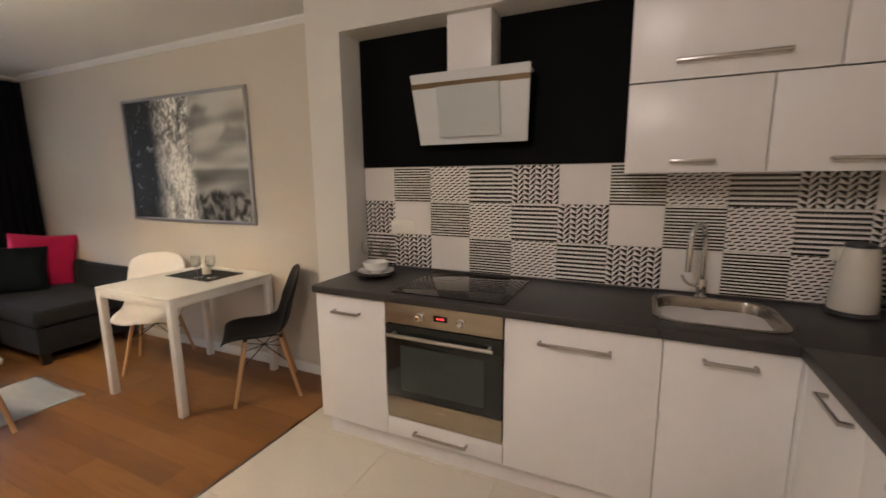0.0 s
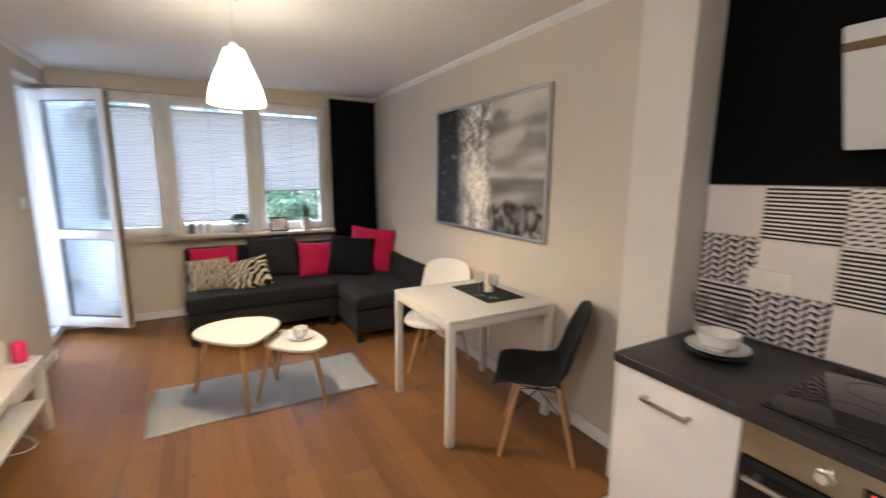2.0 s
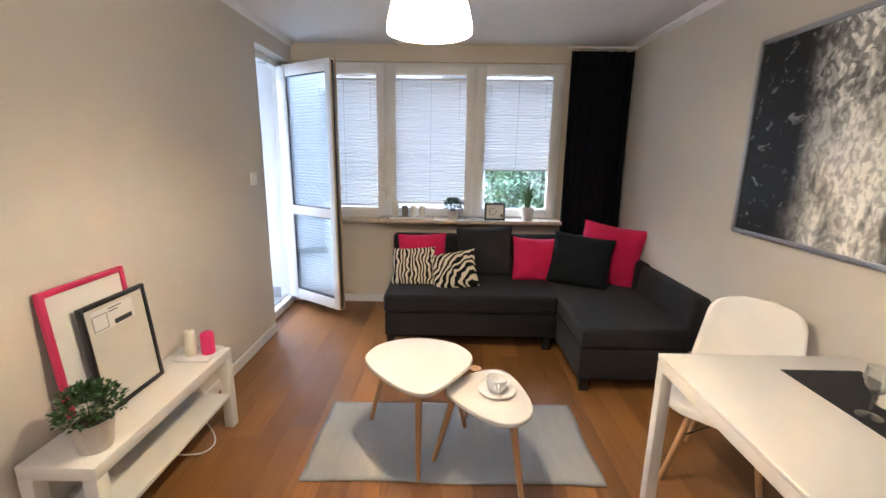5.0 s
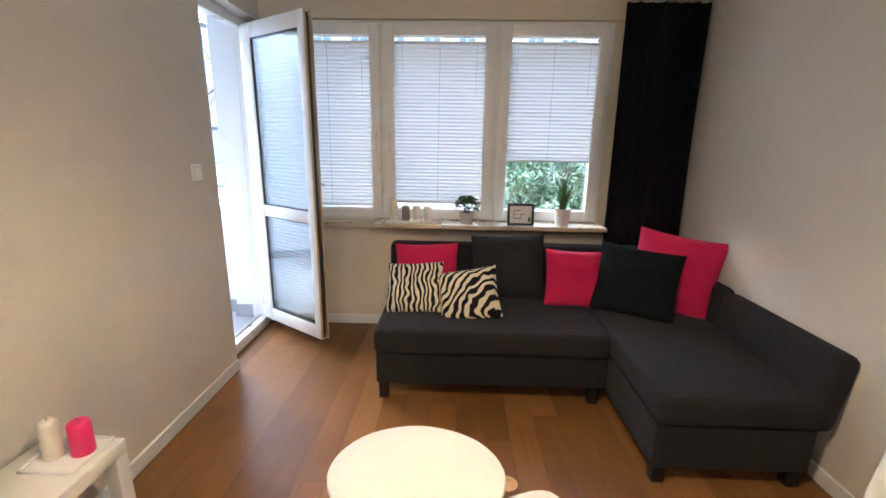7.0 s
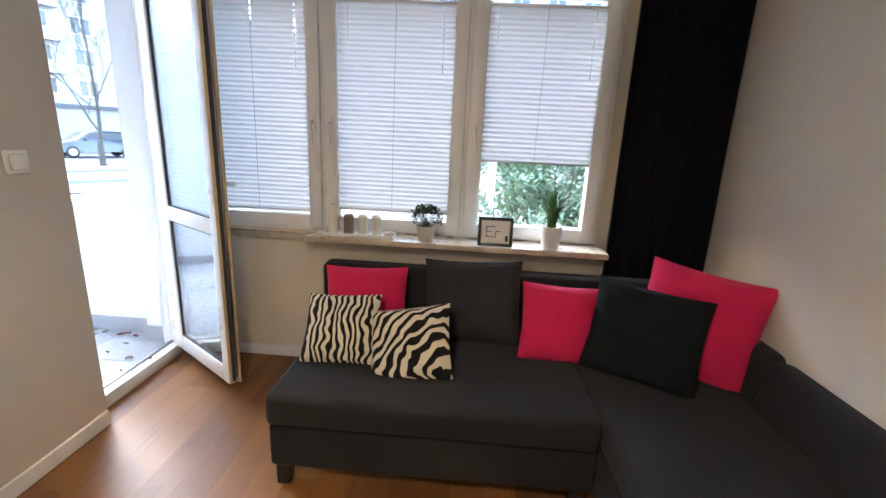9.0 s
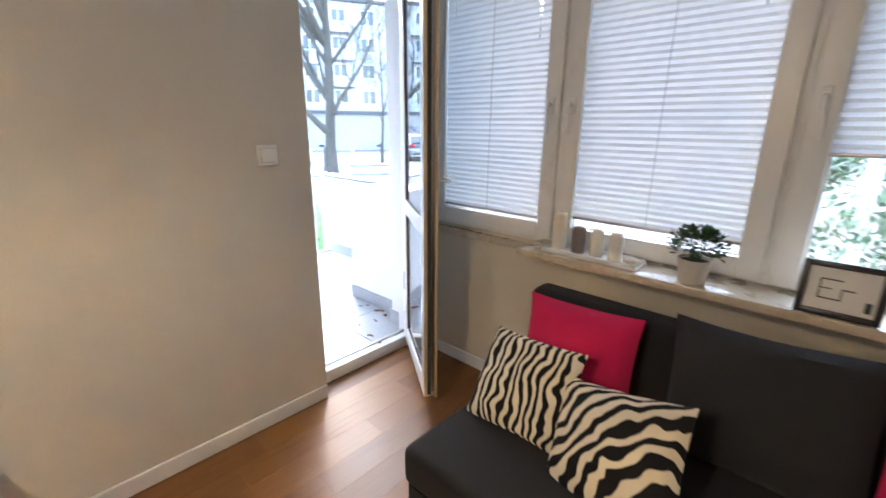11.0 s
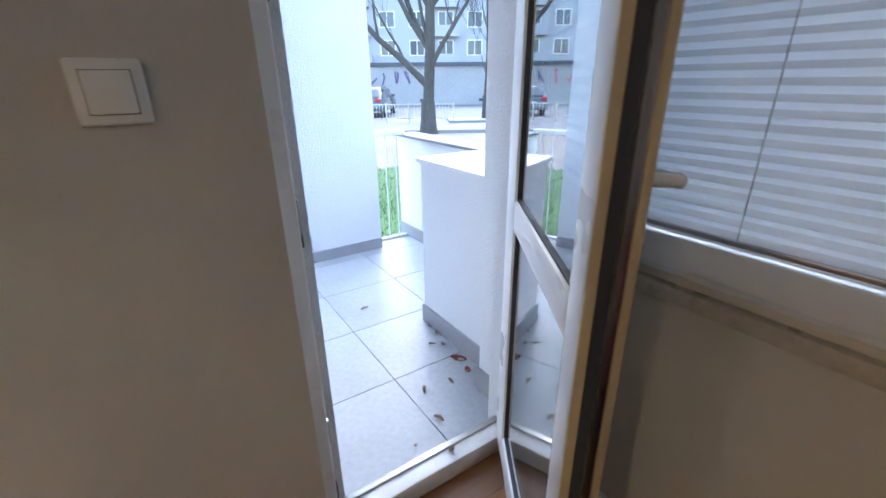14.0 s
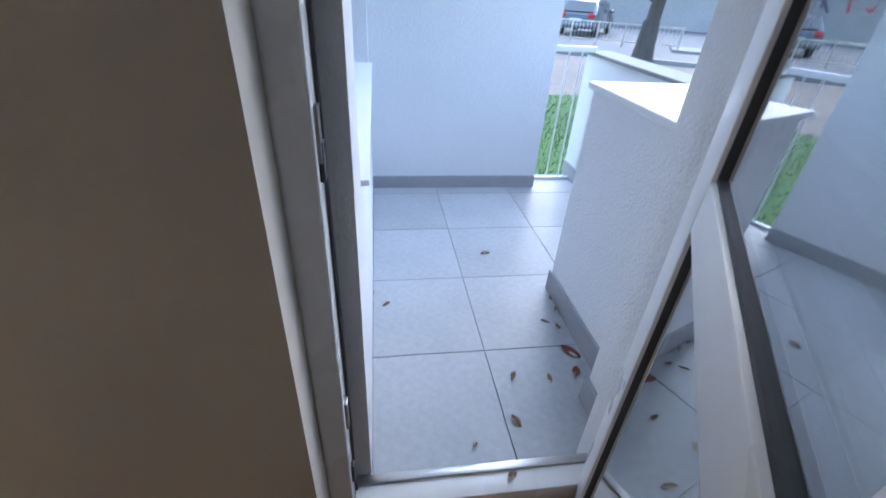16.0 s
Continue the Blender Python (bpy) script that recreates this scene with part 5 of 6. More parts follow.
part("spout", tube(smooth_path([(0, 0, 0.08), (0, 0, 0.18), (0, 0, 0.27), (-0.012, -0.02, 0.325), (-0.035, -0.06, 0.338), (-0.058, -0.095, 0.31), (-0.064, -0.105, 0.265), (-0.066, -0.107, 0.225)]), 0.0115, 14), chrome, tap)
part("spray_head", tube([(-0.066, -0.107, 0.235), (-0.068, -0.112, 0.135)], 0.014, 14, 0.012), chrome, tap)
part("lever", tube(smooth_path([(-0.015, -0.01, 0.05), (-0.06, -0.03, 0.068), (-0.085, -0.04, 0.105)]), 0.007, 10, 0.005), chrome, tap)

# kettle on its base
ket = thing("kettle", "cream white electric kettle on the worktop corner", "kettle", pose(0.235, 2.425, CT, 0, 0, -12) @ Matrix.Diagonal((0.94, 0.94, 1.10, 1)))
part("power_base", lathe([(0.0, 0.0), (0.085, 0.0), (0.088, 0.008), (0.082, 0.018), (0.0, 0.018)], 36), dark_plastic, ket)
part("body", lathe([(0.0, 0.019), (0.080, 0.019), (0.083, 0.03), (0.080, 0.10), (0.070, 0.18), (0.062, 0.235), (0.058, 0.245), (0.0, 0.25)], 40), kettle_plastic, ket)
part("kettle_lid", lathe([(0.0, 0.249), (0.055, 0.246), (0.050, 0.258), (0.02, 0.264), (0.0, 0.265)], 36), dark_plastic, ket)
part("kettle_handle", tube(smooth_path([(0.055, 0, 0.235), (0.105, 0, 0.245), (0.125, 0, 0.20), (0.120, 0, 0.11), (0.105, 0, 0.065), (0.078, 0, 0.055)]), 0.014, 12), dark_plastic, ket)
part("spout", moved(prism([(-0.075, -0.022), (-0.095, 0.0), (-0.075, 0.022), (-0.05, 0.022), (-0.05, -0.022)], 0.195, 0.242, 0.004), pose(0, 0, 0)), kettle_plastic, ket)
part("mark", box(-0.03, 0.03, 0.078, 0.0815, 0.085, 0.09), ink_grey, ket)
single("sugar_tin", lathe([(0.0, 0.0), (0.045, 0.0), (0.048, 0.006), (0.048, 0.13), (0.043, 0.14), (0.0, 0.142)], 28), red_plastic, "glossy red storage tin on the worktop", "tin", pose(0.29, 1.92, CT))

# plates, bowl, glasses
single("plate", lathe([(0.0, 0.0), (0.06, 0.0), (0.085, 0.008), (0.108, 0.015), (0.109, 0.018), (0.085, 0.012), (0.06, 0.005), (0.0, 0.005)], 44), black_ceramic, "black ceramic plate on the worktop", "plate", pose(-1.885, 2.255, CT + 0.0005), "stacked tableware")
single("plate", lathe([(0.0, 0.0), (0.055, 0.0), (0.08, 0.009), (0.102, 0.018), (0.103, 0.021), (0.08, 0.014), (0.055, 0.005), (0.0, 0.005)], 44), porcelain, "white porcelain plate on a black plate", "plate", pose(-1.885, 2.255, CT + 0.016), "stacked tableware")
single("bowl", lathe([(0.0, 0.0), (0.034, 0.0), (0.036, 0.006), (0.062, 0.022), (0.072, 0.05), (0.0725, 0.062), (0.069, 0.062), (0.067, 0.048), (0.055, 0.024), (0.0, 0.010)], 44), porcelain, "white porcelain bowl on stacked plates", "bowl", pose(-1.885, 2.255, CT + 0.0225), "stacked tableware")
wine_glass(-2.055, 2.42, CT, "glasses on the worktop", 1.0)
wine_glass(-1.945, 2.45, CT, "glasses on the worktop", 1.0)

# black wall panel and cooker hood
single("wall_panel", box(-2.137, -0.60, NORTH - 0.012, NORTH - 0.001, 1.478, 2.221), black_panel, "matt black panel behind the cooker hood", "wall panel", smooth=False)
hood = thing("cooker_hood", "slanted white glass cooker hood with a chimney", "cooker hood", pose(-1.375, NORTH - 0.012, 0))
part("chimney", box(-0.117, 0.119, -0.15, 0.0, 1.93, 2.221, 0.003), cabinet_white, hood)


def slab(y0, z0, y1, z1, t, w0, w1, bev=0.004):
    """A slanted panel between a lower and an upper edge."""
    d = Vector((0, y1 - y0, z1 - z0)).normalized()
    nrm = Vector((0, -d.z, d.y)) * t
    bm = bmesh.new()
    lo, hi = Vector((0, y0, z0)), Vector((0, y1, z1))
    v = [bm.verts.new(p + Vector((sx * w, 0, 0)) + o) for p, w in ((lo, w0), (hi, w1)) for o in (Vector(), nrm) for sx in (-1, 1)]
    for f in ((0, 1, 3, 2), (4, 6, 7, 5), (0, 4, 5, 1), (2, 3, 7, 6), (0, 2, 6, 4), (1, 5, 7, 3)):
        bm.faces.new([v[i] for i in f])
    bmesh.ops.recalc_face_normals(bm, faces=bm.faces[:])
    bmesh.ops.bevel(bm, geom=bm.edges[:], offset=bev, segments=2, affect="EDGES")
    return bm


part("front_glass", slab(-0.100, 1.592, -0.166, 1.948, 0.014, 0.298, 0.323), hood_glass, hood, "white glass front")
part("filter_panel", slab(-0.110, 1.628, -0.1515, 1.880, 0.034, 0.168, 0.170), hood_panel, hood, "raised pale glass centre panel")
part("hood_body", slab(-0.062, 1.60, -0.120, 1.942, 0.03, 0.285, 0.305), steel, hood)
part("hood_top", box(-0.30, 0.30, -0.14, -0.002, 1.935, 1.947, 0.002), cabinet_white, hood)
part("steel_strip", slab(-0.1510, 1.876, -0.1556, 1.902, 0.0185, 0.3180, 0.3198, 0.001), bronze, hood, "thin bronze strip")
part("hood_back", box(-0.275, 0.275, -0.055, -0.001, 1.60, 1.94, 0.002), cabinet_white, hood)

# wall cabinets
UY = 2.245
UNITS = ((-0.618, -0.137, 1.425, 1.776, (-0.455, -0.300), 1.470, "white wall cabinet with a bar handle"),
         (-0.135, 0.598, 1.425, 1.776, (0.045, 0.330), 1.470, "wide white wall cabinet with a bar handle"),
         (-0.618, 0.042, 1.780, CEIL - 0.004, (-0.455, -0.100), 1.845, "upper white wall cabinet with a long bar handle"),
         (0.044, 0.598, 1.780, CEIL - 0.004, (0.20, 0.48), 1.845, "upper white wall cabinet over the kettle"))
for x0, x1, z0, z1, hh, hz, lab in UNITS:
    u = thing("wall_cabinet", lab, "kitchen cabinet", pose((x0 + x1) / 2, UY, 0), "kitchen wall cabinets")
    w = (x1 - x0) / 2
    part("body", box(-w, w, 0.002, NORTH - UY - 0.013, z0 + 0.002, z1), cabinet_white, u)
    d = part("door", box(-w + 0.0015, w - 0.0015, -0.018, 0.0, z0, z1 - 0.002, 0.0015), cabinet_white, u)
    bar_handle(hh[1] - hh[0], d, pose((hh[0] + hh[1]) / 2 - (x0 + x1) / 2, -0.018, hz))

# double socket
so = thing("double_socket", "white double wall socket on the patterned tiles", "socket", pose(-1.868, NORTH - 0.012, 1.115))
part("plate", box(-0.076, 0.076, -0.010, 0.0, -0.040, 0.040, 0.003), switch_plastic, so)
for x in (-0.036, 0.036):
    part("outlet", moved(lathe([(0.021, 0.0), (0.021, 0.003), (0.018, 0.003), (0.017, 0.0005), (0.0, 0.0005)], 24), pose(x, -0.010, 0, 90)), upvc, so)

# kitchen ceiling lamp: unseen, a plain disc added above the assumed light
kl = thing("assumed_ceiling_lamp", "assumed round white ceiling lamp, unseen, over the kitchen", "ceiling lamp", pose(-1.1, -0.1, CEIL))
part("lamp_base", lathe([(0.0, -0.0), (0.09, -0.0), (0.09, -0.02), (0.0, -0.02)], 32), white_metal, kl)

# ---- patterned wall tiles ----


def tile_material(kind):
    m = material("printed_tile_" + kind, (0.80, 0.765, 0.74), 0.16, var=0.02, bump=0.0, coat=0.3)
    if kind == "plain":
        return m
    n, link, b = nodes_of(m)
    tc = n.new("ShaderNodeTexCoord")
    sep = n.new("ShaderNodeSeparateXYZ")
    link(tc.outputs["Object"], sep.inputs[0])
    x, z = sep.outputs["X"], sep.outputs["Z"]

    def op(o, a, c=0.0, d=0.0):
        k = n.new("ShaderNodeMath")
        k.operation = o
        for i, v in enumerate((a, c, d)):
            if isinstance(v, (int, float)):
                k.inputs[i].default_value = v
            else:
                link(v, k.inputs[i])
        return k.outputs[0]

    def cell(v, period, shift=0.0):
        return op("FRACT", op("MULTIPLY_ADD", v, 1 / period, 50 + shift))

    if kind == "stripe":
        fac = op("GREATER_THAN", cell(z, 0.0154), 0.46)
    elif kind == "dash":
        row = op("FLOOR", op("MULTIPLY_ADD", z, 1 / 0.0154, 50))
        sh = op("MULTIPLY", op("MODULO", row, 3.0), 0.37)
        cx = op("FRACT", op("ADD", op("MULTIPLY_ADD", x, 1 / 0.037, 50), sh))
        slope = op("MULTIPLY_ADD", cx, -0.45, 0.0)
        cz = op("FRACT", op("ADD", op("MULTIPLY_ADD", z, 1 / 0.0154, 50), slope))
        fac = op("MULTIPLY", op("LESS_THAN", cx, 0.72), op("LESS_THAN", cz, 0.40))
    elif kind == "check":
        a = op("GREATER_THAN", cell(z, 0.0222), 0.45)
        c2 = op("GREATER_THAN", cell(x, 0.0155), 0.22)
        fac = op("MULTIPLY", a, op("MAXIMUM", c2, op("GREATER_THAN", cell(z, 0.0222), 0.62)))
    else:
        colm = op("FLOOR", op("MULTIPLY_ADD", x, 1 / 0.031, 50))
        side = op("MODULO", colm, 2.0)
        cx = cell(x, 0.031)
        lean = op("MULTIPLY", op("MULTIPLY_ADD", side, -2.0, 1.0), op("MULTIPLY", cx, 0.85))
        cz = op("FRACT", op("ADD", op("MULTIPLY_ADD", z, 1 / 0.027, 50), op("ADD", lean, op("MULTIPLY", side, 0.4))))
        t1 = op("LESS_THAN", cz, op("MULTIPLY_ADD", cx, 0.62, 0.20))
        fac = op("MULTIPLY", t1, op("GREATER_THAN", cx, 0.10))
    mix = n.new("ShaderNodeMix")
    mix.data_type = "RGBA"
    mix.inputs["A"].default_value = (0.79, 0.755, 0.73, 1)
    mix.inputs["B"].default_value = (0.012, 0.012, 0.013, 1)
    link(fac, mix.inputs["Factor"])
    link(mix.outputs["Result"], b.inputs["Base Color"])
    return m


TILE_W, TILE_H = 0.2465, 0.2
splash = structure("backsplash", box(-2.134, EAST - 0.002, NORTH - 0.006, NORTH - 0.0005, CT, 1.474), kitchen_grout, "band of black and white patterned wall tiles", "wall tiles")
KINDS = [tile_material(k) for k in ("plain", "stripe", "dash", "check", "zigzag")]
tile_cache = {}
for row in range(3):
    z1 = 1.474 - row * TILE_H
    z0 = max(CT + 0.001, z1 - TILE_H)
    for col in range(12):
        x0 = -1.920 + (col - 1) * TILE_W
        x1 = x0 + TILE_W
        x0, x1 = max(x0, -2.133), min(x1, EAST - 0.003)
        if x1 - x0 < 0.01:
            continue
        kind = (col - row) % 5
        key = (kind, round(x1 - x0, 3), round(z1 - z0, 3))
        if key not in tile_cache:
            hw, hh = (x1 - x0) / 2 - 0.0008, (z1 - z0) / 2 - 0.0008
            bm = box(-hw, hw, -0.006, 0.0, -hh, hh, 0.0012, 1)
            me = bpy.data.meshes.new("wall_tile")
            bm.to_mesh(me)
            bm.free()
            me.materials.append(KINDS[kind])
            tile_cache[key] = me
        piece("wall_tile", tile_cache[key], splash, pose((x0 + x1) / 2, NORTH - 0.006, (z0 + z1) / 2))

# ---- oak planks ----
rng = random.Random(3)
PW = 0.14
plank_meshes = {}
y, r = SOUTH - 0.115, 0
while y < NORTH - 0.01:
    y1 = min(y + PW, NORTH - 0.002)
    x = WEST + 0.002 - rng.uniform(0.0, 0.9)
    while x < JOIN - 0.01:
        L = rng.choice((0.9, 1.2, 1.4, 1.4))
        a, b = max(x, WEST + 0.002), min(x + L, JOIN - 0.006)
        x += L
        if b - a < 0.02:
            continue
        key = (round(b - a, 3), round(y1 - y, 3))
        if key not in plank_meshes:
            hx, hy = key[0] / 2 - 0.0002, key[1] / 2 - 0.0002
            bm = box(-hx, hx, -hy, hy, -0.016, 0.0, 0.0003, 1)
            me = bpy.data.meshes.new("plank")
            bm.to_mesh(me)
            bm.free()
            me.materials.append(oak)
            plank_meshes[key] = me
        piece("plank", plank_meshes[key], floor, pose((a + b) / 2, (y + y1) / 2, 0.0 + rng.uniform(-0.0002, 0.0)))
    y = y1
    r += 1

# ---- cream kitchen floor tiles ----
ktile = None
for i in range(5):
    for j in range(7):
        a, b = JOIN + 0.008 + i * 0.6, min(JOIN + 0.008 + (i + 1) * 0.6, EAST)
        c, d = -1.6 + j * 0.6, min(-1.6 + (j + 1) * 0.6, NORTH)
        if b - a < 0.02 or d - c < 0.02:
            continue
        bm = box(-(b - a) / 2 + 0.001, (b - a) / 2 - 0.001, -(d - c) / 2 + 0.001, (d - c) / 2 - 0.001, -0.005, 0.0, 0.0008, 1)
        me = bpy.data.meshes.new("floor_tile")
        bm.to_mesh(me)
        bm.free()
        me.materials.append(kitchen_floor_mat)
        piece("floor_tile", me, kitchen_floor, pose((a + b) / 2, (c + d) / 2, 0))

# ---- balcony ----
BZ, OUT_E, OUT_END = 0.020, -5.612, -2.710
for name, y0, y1, z0, z1 in (("wall_balcony_east", -2.94, -0.70, -0.5, 0.80), ("wall_balcony_corner", -2.94, -2.61, 0.80, 3.0),
                             ("wall_balcony_lintel", -2.61, -0.95, 2.25, 3.0), ("wall_balcony_post", -0.95, -0.70, 0.80, 3.0)):
    structure(name, box(OUT_E, OUT_E + 0.30, y0, y1, z0, z1), render_white, "white rendered balcony wall round a window", "wall")
structure("wall_balcony_end", box(-6.731, OUT_E, OUT_END - 0.25, OUT_END - 0.012, -0.5, 3.0), render_white, "white rendered end wall of the balcony", "wall")
structure("wall_outer_head", box(WEST - 0.26, OUT_E + 0.3, -0.70, SOUTH - WALL_T + 0.06, DOOR_TOP, 3.0), render_white, "white rendered facade above the balcony door", "wall")
structure("wall_pier", box(-6.60, -6.325, -0.925, SOUTH - 0.125, -0.5, 3.0), render_white, "white rendered pier beside the balcony door", "wall")
structure("wall_jamb", box(DOOR_E, OUT_E + 0.3, -0.70, SOUTH - WALL_T + 0.06, -0.06, DOOR_TOP), render_white, "white rendered jamb of the balcony door", "wall")
structure("wall_jamb_west", box(-6.325, -6.225, -0.74, FR0, -0.5, 3.0), render_white, "white rendered jamb of the balcony door", "wall")
structure("parapet_block", join(box(-6.95, -6.424, -1.540, -0.925, -0.5, 0.918), ), render_white, "white rendered parapet block of the balcony", "parapet")
structure("parapet_cap", box(-6.965, -6.404, -1.558, -0.927, 0.9185, 0.941, 0.004), trim_paint, "white coping on the parapet block", "parapet")
structure("parapet_wall", box(-7.215, -7.062, -2.99, -1.30, -0.5, 0.862), render_white, "low white rendered parapet wall", "parapet")
structure("parapet_wall_cap", box(-7.235, -7.045, -3.005, -1.30, 0.8625, 0.884, 0.004), kerb_stone, "grey coping on the low parapet wall", "parapet")
structure("window_balcony", join(box(OUT_E + 0.2, OUT_E + 0.26, -2.61, -2.54, 0.80, 2.25, 0.004), box(OUT_E + 0.2, OUT_E + 0.26, -1.02, -0.95, 0.80, 2.25, 0.004),
                                 box(OUT_E + 0.2, OUT_E + 0.26, -2.54, -1.02, 0.80, 0.87, 0.004), box(OUT_E + 0.2, OUT_E + 0.26, -2.54, -1.02, 2.18, 2.25, 0.004)), upvc, "white window facing the balcony", "window")
wb = bpy.data.objects["window_balcony"]
part("pane", box(OUT_E + 0.225, OUT_E + 0.235, -2.54, -1.02, 0.87, 2.18), window_dark, wb, "dark window pane")
part("sash", join(box(OUT_E + 0.185, OUT_E + 0.222, -2.54, -2.48, 0.87, 2.18, 0.004), box(OUT_E + 0.185, OUT_E + 0.222, -2.48, -1.08, 0.87, 0.925, 0.004), box(OUT_E + 0.185, OUT_E + 0.222, -1.08, -1.02, 0.87, 2.18, 0.004)), upvc, wb)
part("outer_sill", prism([(OUT_E - 0.02, -2.605), (OUT_E + 0.20, -2.605), (OUT_E + 0.20, -0.955), (OUT_E - 0.02, -0.955)], 0.802, 0.818, 0.003), render_white, wb, "white rendered outer sill") 
structure("balcony_skirting_end", box(-6.731, OUT_E, OUT_END - 0.012, OUT_END, BZ, BZ + 0.085, 0.002), skirting_stone, "grey stone skirting", "trim")
structure("balcony_skirting_block", box(-6.424, -6.412, -1.552, -0.937, BZ, BZ + 0.105, 0.002), skirting_stone, "grey stone skirting", "trim")
structure("balcony_skirting_pier", join(box(-6.325, -6.313, -0.937, -0.745, BZ, BZ + 0.105, 0.002), box(-6.412, -6.325, -0.937, -0.925, BZ, BZ + 0.105, 0.002)), skirting_stone, "grey stone skirting", "trim")
structure("balcony_skirting_low", box(-7.062, -7.050, -2.99, -1.553, BZ, BZ + 0.105, 0.002), skirting_stone, "grey stone skirting", "trim")

rail_o = thing("balcony_railing", "white metal railing in the balcony gap", "railing", pose(-6.890, -2.86, BZ))
part("top_rail", box(-0.158, 0.158, -0.02, 0.02, 0.865, 0.90, 0.003), white_metal, rail_o)
part("bottom_rail", box(-0.158, 0.158, -0.012, 0.012, 0.0, 0.02, 0.003), white_metal, rail_o)
for x in (-0.075, 0.015):
    part("bar", tube([(x, 0, 0.015), (x, 0, 0.87)], 0.0055, 10), white_metal, rail_o)

balc = structure("balcony_floor", box(-7.21, OUT_E, -2.95, FR0, -0.10, BZ - 0.008), grout, "grey tiled balcony floor", "floor")
btile = {}
xs = [-7.05, -6.535, -6.036, OUT_E]
ys = [-0.700, -1.179, -1.658, -2.137, -2.616, -2.94]
for i in range(3):
    for j in range(5):
        a, b, c, d = xs[i], xs[i + 1], ys[j + 1], ys[j]
        hx, hy = (b - a) / 2 - 0.0015, (d - c) / 2 - 0.0015
        key = (round(hx, 4), round(hy, 4))
        if key not in btile:
            bm = box(-hx, hx, -hy, hy, -0.008, 0.0, 0.001, 1)
            me = bpy.data.meshes.new("balcony_tile")
            bm.to_mesh(me)
            bm.free()
            me.materials.append(balcony_tile)
            btile[key] = me
        piece("balcony_tile", btile[key], balc, pose((a + b) / 2, (c + d) / 2, BZ))

# dry leaves on the tiles


def dry_leaf_mesh(seed, L, wd):
    rng = random.Random(seed)
    bm = bmesh.new()
    n = 7
    rows = []
    for i in range(n + 1):
        t = i / n
        w = wd * math.sin(math.pi * min(0.98, t * 0.96 + 0.02)) ** 0.7
        curl = 0.010 * math.sin(3 * t + seed)
        rows.append([bm.verts.new((L * (t - 0.5), s * w, 0.004 + curl * t + abs(s) * 0.007 * (1 + 0.4 * rng.random()))) for s in (-1, 0, 1)])
    for a, b in zip(rows, rows[1:]):
        for k in (0, 1):
            bm.faces.new((a[k], a[k + 1], b[k + 1], b[k]))
    return bm


LEAVES = ((-6.14, -1.04, 60, 0.055, 0.013, 0), (-6.10, -0.86, 120, 0.06, 0.014, 0), (-6.27, -1.02, 95, 0.05, 0.012, 0), (-6.40, -1.22, 130, 0.11, 0.030, 1), (-6.38, -1.12, 70, 0.07, 0.02, 1),
          (-6.40, -1.36, 100, 0.05, 0.012, 0), (-6.43, -1.47, 60, 0.05, 0.011, 0), (-6.22, -1.86, 5, 0.06, 0.014, 0), (-5.62, -2.66, 20, 0.07, 0.018, 0), (-5.66, -2.72, 160, 0.06, 0.015, 0),
          (-5.74, -2.73, 10, 0.05, 0.012, 0), (-6.0, -2.745, 170, 0.05, 0.010, 0), (-6.35, -2.74, 30, 0.05, 0.014, 0), (-5.64, -1.55, 60, 0.05, 0.010, 0), (-5.70, -1.48, 20, 0.045, 0.009, 0), (-6.36, -1.40, 160, 0.05, 0.008, 0), (-6.44, -1.55, 80, 0.04, 0.010, 1),
          (-6.02, -0.655, 20, 0.04, 0.012, 2), (-5.95, -0.79, 40, 0.025, 0.008, 0))
for i, (x, y, a, L, wd, kind) in enumerate(LEAVES):
    ob = single("fallen_leaf", dry_leaf_mesh(i, L * 0.75, wd * 0.75), red_leaf if kind == 1 else dry_leaf, "rust brown curled fallen leaf on grey tiles" if kind == 1 else "dry pale brown fallen leaf", "leaf",
                pose(x + 0.03, y + (0.08 if x < -6.35 else 0.0), (0.0765 if kind == 2 else BZ) - 0.002, 0, 0, a), "fallen leaves on the balcony")
    ob.modifiers.new("thickness", "SOLIDIFY").thickness = 0.001

# ---- outdoors ----
GZ = -0.5
structure("ground", box(-400, 200, -400, 200, GZ - 0.2, GZ), earth, "bare brown earth of the courtyard", "ground")


def on_view(d, s):
    """A place d metres out from the balcony door along the courtyard's axis and s metres to its west."""
    ax = Vector((-0.50, -0.866, 0))
    sd = Vector((-0.866, 0.50, 0))
    return Vector((-5.4, 0.1, GZ)) + ax * d + sd * s


def strip(name, d0, d1, s0, s1, z, mat, label, cat):
    c = [on_view(d0, s0), on_view(d1, s0), on_view(d1, s1), on_view(d0, s1)]
    return structure(name, prism([(p.x, p.y) for p in c], GZ, GZ + z), mat, label, cat)


lawn = structure("lawn", prism([(-14, -8.2), (-2, -8.2), (-2, -2.95), (-14, -2.95)], GZ, GZ + 0.012), grass_mat, "patchy green lawn below the balcony", "lawn")
strip("road", 15.8, 34, -40, 40, 0.006, asphalt, "pale grey courtyard road", "road")
strip("kerb", 15.6, 15.8, -40, 40, 0.12, kerb_stone, "low grey stone kerb", "kerb")
strip("pavement", 19.5, 21.2, 1.6, 40, 0.10, kerb_stone, "grey raised pavement", "pavement")

rng = random.Random(9)
gv, gf = [], []
